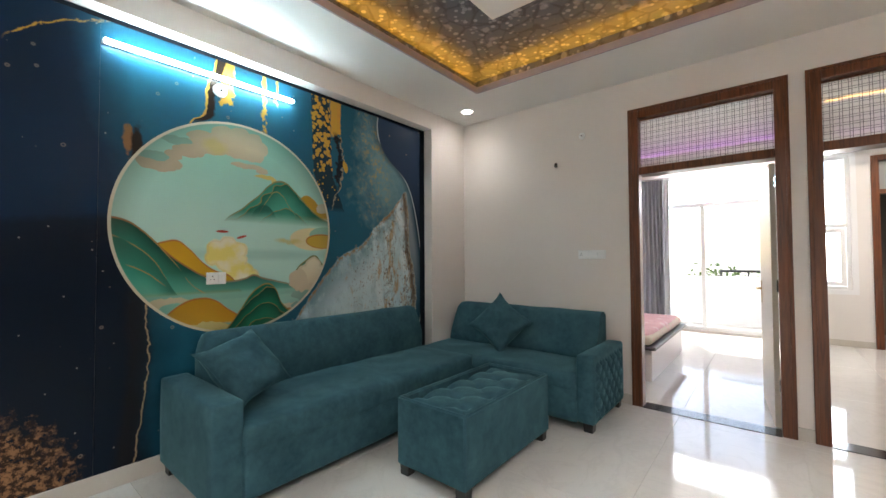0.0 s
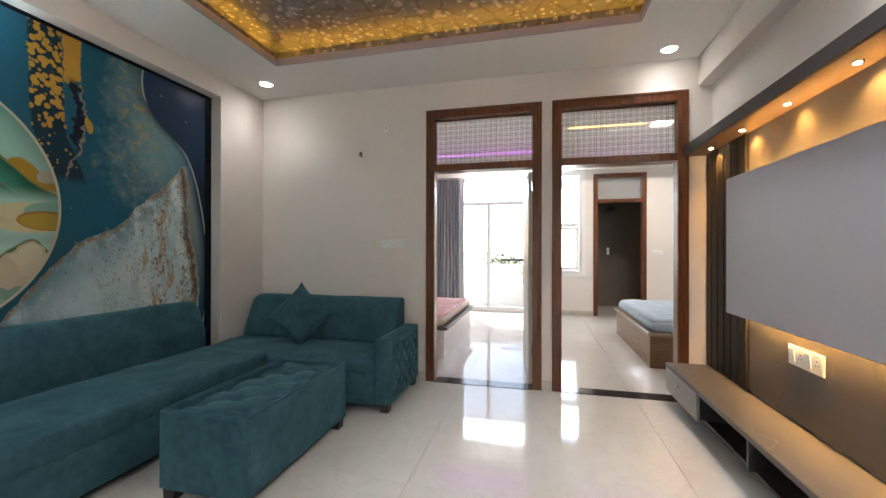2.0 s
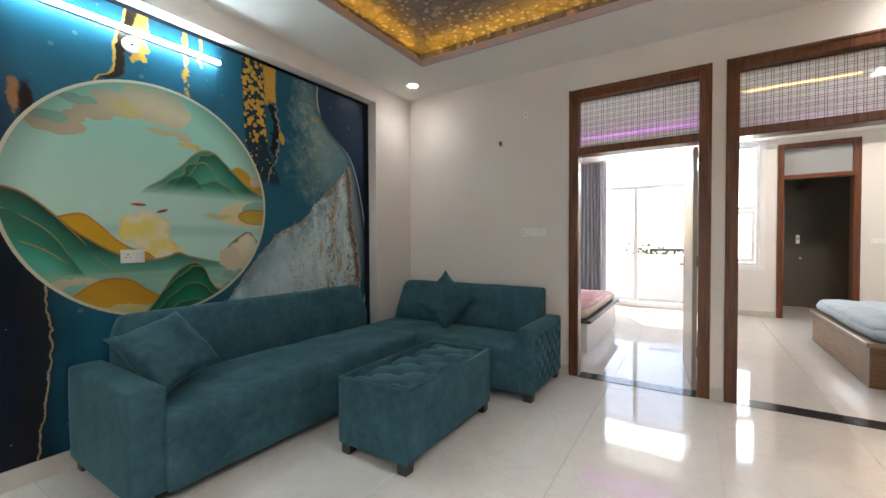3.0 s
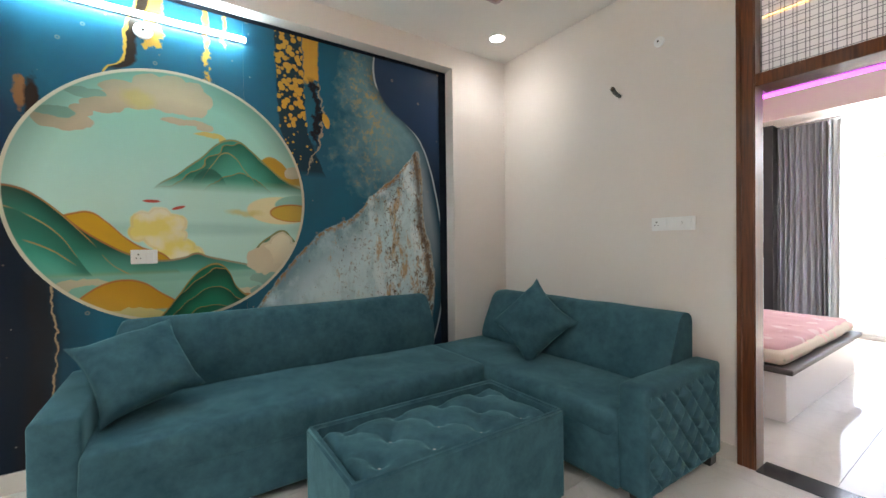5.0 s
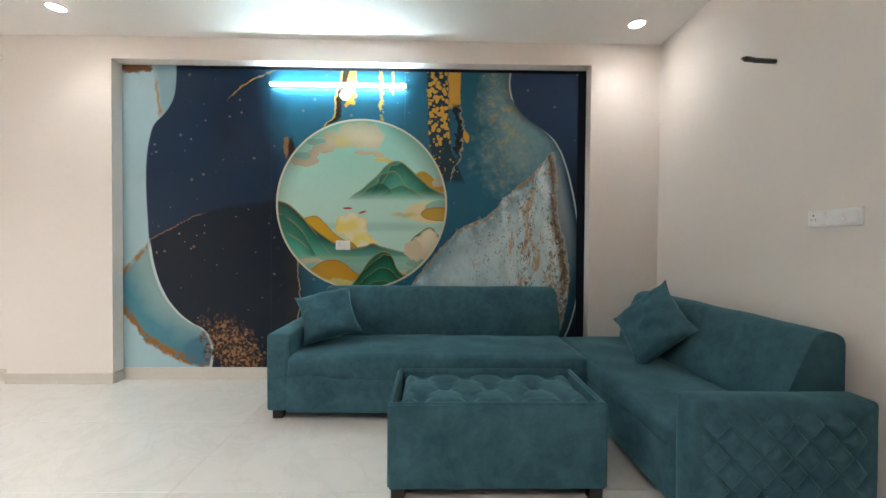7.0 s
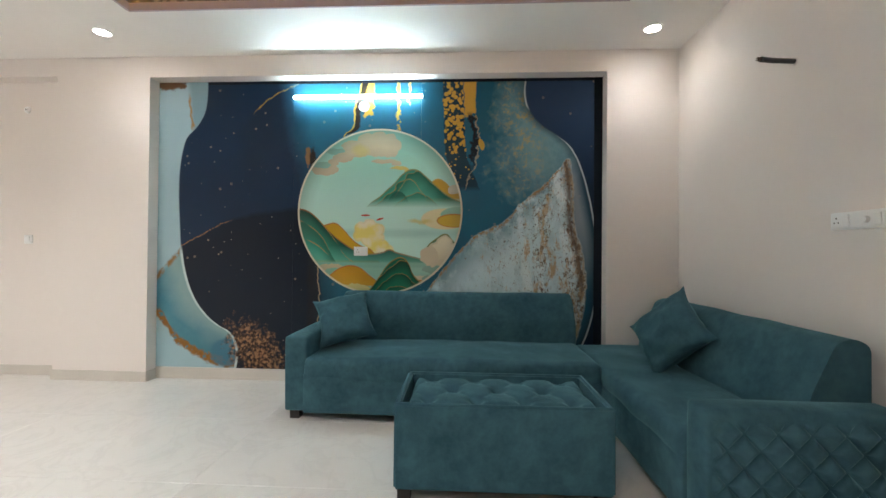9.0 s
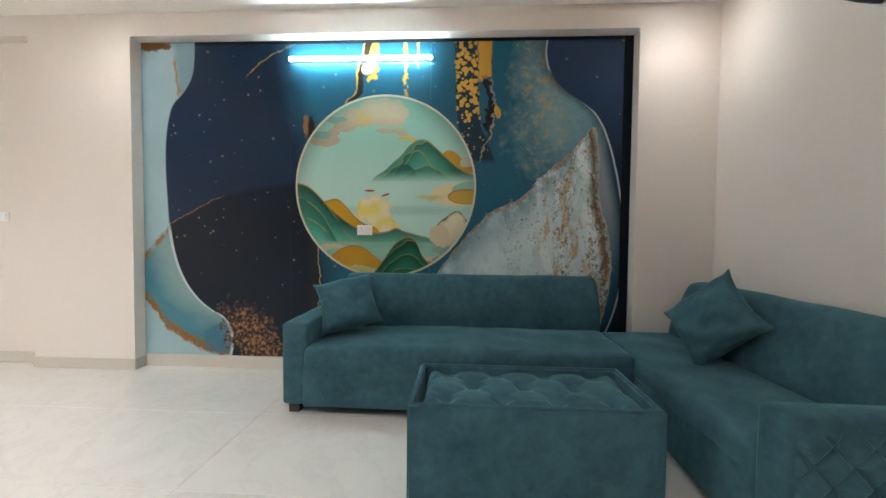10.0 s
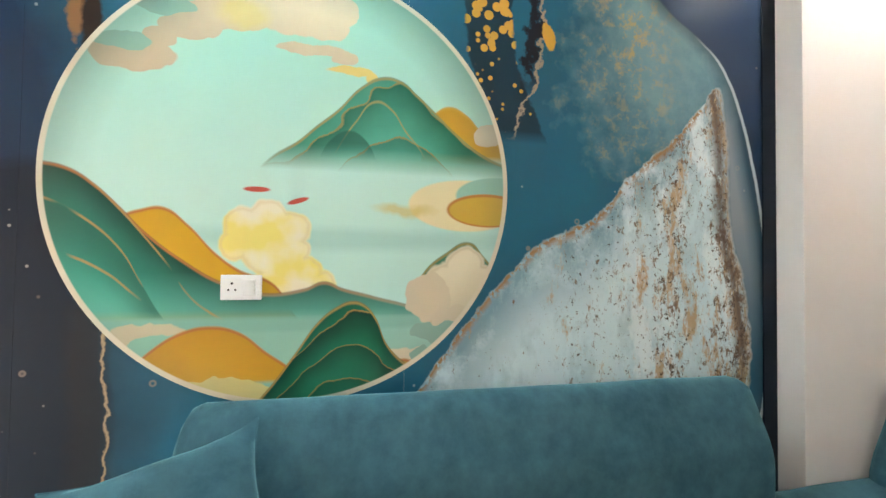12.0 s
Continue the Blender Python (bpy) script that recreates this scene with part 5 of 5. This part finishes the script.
def cushion(m, size, thick, label, seed):
    """A square scatter cushion with pinched corners, a seam and soft creases."""
    bm, n = bmesh.new(), 26
    sides = []
    for s in (1, -1):
        grid = []
        for i in range(n + 1):
            row = []
            for j in range(n + 1):
                a, b = -1 + 2 * i / n, -1 + 2 * j / n
                pin = 1 - 0.15 * (1 - abs(a) ** 3) * abs(b) ** 4 - 0.15 * (1 - abs(b) ** 3) * abs(a) ** 4
                h = max(0.0, (1 - a * a) * (1 - b * b)) ** 0.42
                crease = 1 + 0.34 * noise.noise(Vector((a * 2.2 + seed, b * 2.2, s))) + 0.16 * math.sin(6 * (a - b) + 3 * noise.noise(Vector((a * 1.5, b * 1.5, seed))) + seed) * (a * a + b * b) * 0.5
                row.append(bm.verts.new((a * size / 2 * pin, b * size / 2 * pin, s * thick / 2 * h * crease)))
            grid.append(row)
        sides.append(grid)
        for i in range(n):
            for j in range(n):
                f = (grid[i][j], grid[i + 1][j], grid[i + 1][j + 1], grid[i][j + 1])
                bm.faces.new(f if s > 0 else f[::-1])
    bmesh.ops.remove_doubles(bm, verts=bm.verts[:], dist=0.0005)
    root = new("cushion")
    root.matrix_world = m
    tagged(root, label, "cushion", "scatter cushions")
    part("cover", bm, VELVET, root, "", True)
    seam = bmesh.new()
    pts = []
    for k in range(80):
        t = k / 80 * 4
        side, f = int(t), -1 + 2 * (t % 1)
        a, b = ((f, -1), (1, f), (-f, 1), (-1, -f))[side]
        pin = 1 - 0.15 * (1 - abs(a) ** 3) * abs(b) ** 4 - 0.15 * (1 - abs(b) ** 3) * abs(a) ** 4
        pts.append(Vector((a * size / 2 * pin, b * size / 2 * pin, 0)))
    for p, q in zip(pts, pts[1:] + pts[:1]):
        cyl(p, q, 0.002, seg=6, bm=seam, caps=False)
    part("piping", seam, VELVET, root, "", True)
    return root


def facing(at, normal, along):
    """A pose whose z axis is the normal and whose x axis runs along the given way."""
    z = Vector(normal).normalized()
    x = (Vector(along) - z * Vector(along).dot(z)).normalized()
    return Matrix.Translation(at) @ Matrix((x, z.cross(x), z)).transposed().to_4x4()


cushion(facing((-2.43, 2.03, 0.695), (0.74, 0.12, 0.66), (-0.31, 0.92, 0.19)), 0.46, 0.20, "teal velvet cushion leaning against the sofa arm", 1.0)
cushion(facing((-1.985, 4.42, 0.715), (0.30, -0.82, 0.45), (0.78, 0.0, -0.56)), 0.49, 0.20, "teal velvet cushion standing on one corner against the backrest", 4.0)

# ---- ottoman ----
OX0, OX1, OY0, OY1, OZ = -1.695, -1.147, 2.665, 3.75, 0.495
root = thing("storage_ottoman", ((OX0 + OX1) / 2, (OY0 + OY1) / 2, 0), "teal velvet storage ottoman with a button-tufted lid inside a rim", "ottoman")
add = adder(root)
W = 0.034
ix0, ix1, iy0, iy1 = OX0 + W, OX1 - W, OY0 + W, OY1 - W
bm = plate("z", 0.066, OX0, OX1, OY0, OY1, [(ix0, ix1, iy0, iy1)], OZ - 0.066)
bmesh.ops.dissolve_limit(bm, angle_limit=0.02, verts=bm.verts[:], edges=bm.edges[:])
bmesh.ops.bevel(bm, geom=[e for e in bm.edges if e.calc_face_angle(0) > 1], offset=0.011, segments=3, affect="EDGES")
add("body", bm, VELVET, "", True)
add("inner_floor", box(ix0, ix1, iy0, iy1, 0.33, 0.345), BLACK)
bm, nx, ny = bmesh.new(), 60, 150
lx0, lx1, ly0, ly1 = ix0 + 0.012, ix1 - 0.012, iy0 + 0.012, iy1 - 0.012
PX, PY = 0.158, 0.250
tuft = lambda x, y: (((x - ix0 - 0.072) / PX), ((y - iy0 - 0.128) / PY))
grid = []
for i in range(nx + 1):
    row = []
    for j in range(ny + 1):
        x, y = lx0 + (lx1 - lx0) * i / nx, ly0 + (ly1 - ly0) * j / ny
        p, q = tuft(x, y)
        a, b = q + p / 2, q - p / 2
        crease = (abs(math.sin(math.pi * a)) * abs(math.sin(math.pi * b))) ** 0.5
        near = min(((p - i0) * PX) ** 2 + ((q - j0 - (0.5 if i0 % 2 else 0.0)) * PY) ** 2 for i0 in (math.floor(p), math.floor(p) + 1) for j0 in (math.floor(q) - 1, math.floor(q), math.floor(q) + 1))
        h = 0.26 * crease + 0.8 * (1 - math.exp(-near / 0.0013))
        edge = min(1.0, min(x - lx0, lx1 - x) / 0.05, min(y - ly0, ly1 - y) / 0.05)
        rim = math.sqrt(max(0.0, 1 - (1 - edge) ** 2))
        row.append(bm.verts.new((x, y, 0.385 + 0.055 * rim + 0.042 * h * rim + 0.003 * noise.noise(Vector((x * 9, y * 9, 1))))))
    grid.append(row)
for i in range(nx):
    for j in range(ny):
        bm.faces.new((grid[i][j], grid[i + 1][j], grid[i + 1][j + 1], grid[i][j + 1]))
CRYSTAL = material("crystal", (0.92, 0.93, 0.95), 0.08, 0.6, var=0)
lid = add("lid", bm, VELVET, "diamond-tufted padded lid", True)
for i in range(3):
    for j in range(5):
        x, y = ix0 + 0.072 + PX * i, iy0 + 0.128 + PY * (j - (0.5 if i % 2 else 0))
        if iy0 + 0.03 < y < iy1 - 0.03:
            bm = bmesh.new()
            bmesh.ops.create_icosphere(bm, subdivisions=1, radius=0.0075, matrix=Matrix.Translation((x, y, 0.446)) @ Matrix.Diagonal((1, 1, 0.7, 1)))
            add("crystal_button", bm, CRYSTAL, "sparkling crystal button", under=None)
for x in (OX0 + 0.05, OX1 - 0.05):
    for y in (OY0 + 0.05, OY1 - 0.05):
        add("foot", extrude(rounded_profile([(x - 0.032, 0.0), (x + 0.032, 0.0), (x + 0.037, 0.07), (x - 0.037, 0.07)], 0.004, 2), "y", y - 0.032, y + 0.032), BLACK, "black block foot")

# ---- television wall ----
PX0 = 1.755
root = thing("television_wall_panel", (1.77, 2.9, 0.37), "grey marble laminate panel with dark wooden slats beside it", "wall panel")
add = adder(root)
for a, b in ((-1.2, 0.02), (0.023, 1.24), (1.243, 2.46), (2.463, 4.208)):
    add("panel", box(PX0, XT - 0.002, a, b, 0.36, 2.2, 0.002), STONE)
add("slat_back", box(PX0, XT - 0.002, 4.21, YD - 0.014, 0.345, 2.2), SLAT)
for k in range(6):
    y = 4.213 + 0.1145 * k
    add("slat", box(PX0 - 0.022, PX0, y, y + 0.102, 0.358, 2.198, 0.004), SLAT)
root = thing("light_ledge", (1.67, 2, 2.2), "charcoal laminate ledge with small warm spotlights set in its underside", "shelf")
add = adder(root)
add("ledge", box(1.555, XT - 0.003, -1.2, YD - 0.006, 2.2, 2.285, 0.004), DARKLAM)
add("soffit", box(1.565, XT - 0.004, -1.2, YD - 0.008, 2.196, 2.1995), material("warm_brown_laminate", (0.12, 0.075, 0.04), 0.55, var=0.1), "brown laminate underside")
for k in range(7):
    x, y = 1.672, 4.625 - 0.512 * k
    root = thing("spotlight", (x, y, 2.19), "small warm spotlight set under the ledge, lit", "spotlight", "ledge spotlights")
    add = adder(root)
    ring = cyl((x, y, 2.190), (x, y, 2.196), 0.022, 0.024, 20)
    add("trim_ring", ring, CHROME)
    add("lens", cyl((x, y, 2.187), (x, y, 2.190), 0.015, seg=16), WARM, "glowing warm lens")
    lamp("spot_beam", "SPOT", look((x, y, 2.182), (x + 0.42, y, 1.0)), 7, (1.0, 0.50, 0.13), spot=110, soft=0.02)
root = thing("television", (1.68, 3.58, 0.87), "large flat panel covered with plain grey film, glowing behind", "television")
add = adder(root)
add("screen", box(1.648, 1.653, 2.845, 4.297, 0.898, 1.882, 0.001), SCREEN, "plain lilac-grey film over the face")
add("casing", box(1.653, 1.715, 2.84, 4.302, 0.893, 1.887, 0.003), DARKLAM, "dark casing")
add("bracket", box(1.715, PX0, 3.3, 3.9, 1.1, 1.6), DARKLAM)
for b in ((1.72, 1.745, 2.95, 4.2, 0.96, 0.975), (1.72, 1.745, 2.95, 4.2, 1.805, 1.82)):
    tagged(part("led_strip", box(*b), material("warm_led", (1, 0.8, 0.5), 0.4, emit=(1.0, 0.52, 0.15), strength=65, var=0)), "warm glowing strip light fixed behind the television", "strip light", "television strip lights")
UX0, UZ0, UZ1 = 1.42, 0.105, 0.348
root = thing("television_unit", (1.57, 2.6, 0.2), "long wall-hung grey laminate television unit with a drawer and open bays", "television unit")
add = adder(root)
add("top", box(UX0 - 0.008, PX0 - 0.003, 0.6, 4.892, UZ1 - 0.03, UZ1, 0.003), STONE, "grey marble laminate top")
add("edge", box(UX0 - 0.012, UX0 - 0.0085, 0.6, 4.892, UZ1 - 0.032, UZ1 - 0.002), DARKLAM, "charcoal front edge")
# bottom and back are black, so the bays' shade is in their colour
add("bottom", box(UX0 + 0.05, PX0 - 0.003, 0.6, 4.892, UZ0, UZ0 + 0.02, 0.002), BLACK)
add("back", box(PX0 - 0.02, PX0 - 0.003, 0.6, 4.892, UZ0 + 0.02, UZ1 - 0.03), BLACK)
for y in (4.872, 4.17, 3.485, 2.785, 2.1, 1.4, 0.6):
    add("divider", box(UX0 + 0.006, PX0 - 0.02, y, y + 0.018, UZ0 + 0.02, UZ1 - 0.03, 0.002), DARKLAM)
dr = add("drawer", box(UX0 - 0.008, UX0 + 0.30, 4.19, 4.888, UZ0 + 0.005, UZ1 - 0.034, 0.002), GREYLAM, "grey laminate drawer front")
bm = cyl((UX0 - 0.008, 4.56, 0.235), (UX0 - 0.03, 4.56, 0.235), 0.008, 0.012, 12)
bm.transform(Matrix.Translation(root.location).inverted())
part("knob", bm, CHROME, dr, "small chrome knob", True)

# ---- small fittings ----


def switch_plate(at, normal, w, h, modules, label, category="switch"):
    """A white plate with its modules: s socket, b switch, k knob. Local x across, y up, z out of the wall."""
    z = Vector(normal)
    x = Vector((0, 0, 1)).cross(z)
    m = Matrix.Translation(at) @ Matrix((x, (0, 0, 1), z)).transposed().to_4x4()
    root = new("switch_plate")
    root.matrix_world = m
    tagged(root, label, category)
    part("plate", box(-w / 2, w / 2, -h / 2, h / 2, 0, 0.010, 0.003), PLASTIC, root)
    part("frame", box(-w / 2 + 0.008, w / 2 - 0.008, -h / 2 + 0.008, h / 2 - 0.008, 0.010, 0.013, 0.0015), PLASTIC, root)
    step = (w - 0.02) / len(modules)
    for k, c in enumerate(modules):
        cx = -w / 2 + 0.01 + step * (k + 0.5)
        if c == "s":
            for dx, dy, r in ((0, 0.014, 0.0045), (-0.011, -0.008, 0.0035), (0.011, -0.008, 0.0035)):
                part("pin_hole", cyl((cx + dx, dy, 0.0125), (cx + dx, dy, 0.0135), r, seg=12), BLACK, root, "dark socket hole")
        elif c == "b":
            bm = box(cx - step * 0.36, cx + step * 0.36, -h / 2 + 0.014, h / 2 - 0.014, 0.012, 0.019, 0.003)
            for v in bm.verts:
                if v.co.z > 0.015:
                    v.co.z += v.co.y * 0.12
            part("rocker", bm, PLASTIC, root)
        elif c == "k":
            part("knob", cyl((cx, 0, 0.012), (cx, 0, 0.030), min(step, h) * 0.33, min(step, h) * 0.28, 20), PLASTIC, root, "round regulator knob", True)
    return root


switch_plate((-1.199, YD, 1.421), (0, -1, 0), 0.275, 0.088, "sb-kb", "long white switch plate with socket and fan regulator on the wall")
switch_plate((XM + 0.0076, 2.034, 1.250), (1, 0, 0), 0.132, 0.086, "sb", "white socket plate set into the printed mural", "socket")
switch_plate((PX0, 3.583, 0.745), (-1, 0, 0), 0.30, 0.115, "bsbs", "white socket plate under the television", "socket")
switch_plate((XM, -1.31, 1.34), (1, 0, 0), 0.085, 0.085, "b", "small white switch plate on the cream wall")
switch_plate((2.60, YF, 1.30), (0, -1, 0), 0.20, 0.085, "bbb", "white switch plate on the bedroom wall")


def rosette(at, out, r, label):
    root = thing("ceiling_rose", at, label, "cable outlet")
    o = Vector(out)
    part("disc", cyl(o * 0.0, o * 0.012, r, r * 0.92, 24), PLASTIC, root, "", True)
    part("boss", cyl(o * 0.012, o * 0.022, r * 0.5, r * 0.4, 16), PLASTIC, root, "", True)
    part("hole", cyl(o * 0.0215, o * 0.0228, r * 0.2, seg=10), BLACK, root)
    return root


rosette((XM + 0.006, 2.05, 2.63), (1, 0, 0), 0.05, "round white cable outlet under the tube light")
rosette((-1.281, YD, 2.645), (0, -1, 0), 0.035, "small round white cable outlet on the wall")
rosette((XM, -1.34, 2.63), (1, 0, 0), 0.035, "small round white cable outlet on the wall")

# black conduit stub sticking out of the wall
root = thing("conduit_stub", (-1.572, YD, 2.372), "short black conduit pipe with frayed wires in the wall", "pipe")
pts = [Vector(p) for p in ((0, 0.01, 0), (0.03, -0.08, -0.012), (0.075, -0.18, -0.030), (0.125, -0.28, -0.046))]
bm = bmesh.new()
for p, q in zip(pts, pts[1:]):
    cyl(p, q, 0.0135, 0.0145, 12, bm)
part("pipe", bm, BLACK, root, "", True)
bm = bmesh.new()
for k in range(5):
    a = k * 1.25
    o = Vector((0.006 * math.cos(a), 0, 0.006 * math.sin(a)))
    cyl(pts[-1] + o, pts[-1] + o * 1.4 + Vector((0.012, -0.03, -0.004)), 0.002, seg=5, bm=bm)
part("wire", bm, material("brown_wire", (0.16, 0.09, 0.05), 0.6, var=0.1), root)
part("plaster_ring", cyl((0, 0.0, 0), (0, -0.006, 0), 0.024, 0.02, 16), WALL, root, "", True)

# tube light
root = thing("tube_light", (XM + 0.006, 1.997, 2.712), "slim glowing white tube light over the mural", "tube light")
add = adder(root)
add("batten", box(XM + 0.006, XM + 0.030, 1.38, 2.612, 2.700, 2.726, 0.003), PLASTIC)
add("tube", cyl((XM + 0.044, 1.385, 2.713), (XM + 0.044, 2.607, 2.713), 0.0145, seg=16), TUBE, "glowing tube", True)
for y in (1.375, 2.607):
    add("end_cap", box(XM + 0.006, XM + 0.050, y, y + 0.010, 2.701, 2.725, 0.003), PLASTIC)

# downlights; (1.39, 2.35), (0.5, -0.6) and (0.5, -2.0) are unseen, added as fill
for x, y, watts in ((-2.465, 4.526, 6.5), (1.379, 4.69, 6), (-2.37, -0.05, 6.5), (1.39, -0.07, 30), (1.39, 2.35, 75), (0.5, -0.6, 100), (0.5, -2.0, 100)):
    root = thing("downlight", (x, y, H), "round white recessed downlight, lit, three of the set added as fill", "downlight", "ceiling downlights")
    add = adder(root)
    bm = bmesh.new()
    prof = [(0.056, 0.0), (0.072, 0.0), (0.070, -0.006), (0.058, -0.008)]
    rings = [[bm.verts.new((x + rr * math.cos(k * math.tau / 28), y + rr * math.sin(k * math.tau / 28), H + zz)) for k in range(28)] for rr, zz in prof]
    for a, b in zip(rings, rings[1:] + rings[:1]):
        for k in range(28):
            bm.faces.new((a[k], a[(k + 1) % 28], b[(k + 1) % 28], b[k]))
    bmesh.ops.recalc_face_normals(bm, faces=bm.faces[:])
    add("trim_ring", bm, PLASTIC, "", True)
    add("diffuser", cyl((x, y, H - 0.005), (x, y, H - 0.001), 0.057, seg=28), DOWN, "glowing diffuser")
    lamp("downlight_or_fill_beam", "SPOT", look((x, y, H - 0.012), (x, y, 0)), watts, (1.0, 0.96, 0.93), spot=132 if watts < 10 else 150, soft=0.05)

# ---- floor ----
structure("floor", plate("z", -0.12, -3.6, 4.2, -3.2, 11.3, [], 0.115), JOINT, "glossy ivory marbled floor tiles with hairline joints", "floor")
floor_ob = bpy.data.objects["floor"]
TW, TL = 0.8, 1.6
bm = box(0.0008, TW - 0.0008, 0.0008, TL - 0.0008, -0.006, 0.0, 0.0008, 1)
tile = bpy.data.meshes.new("tile")
bm.to_mesh(tile)
bm.free()
tile.materials.append(FLOOR)
for i in range(10):
    for j in range(10):
        ob = new("tile", tile)
        ob.location = (-3.65 + TW * i, -3.25 + TL * j, 0)
        ob.parent = floor_ob
        if ob.location.y + TL > 11.3:
            bpy.data.objects.remove(ob)
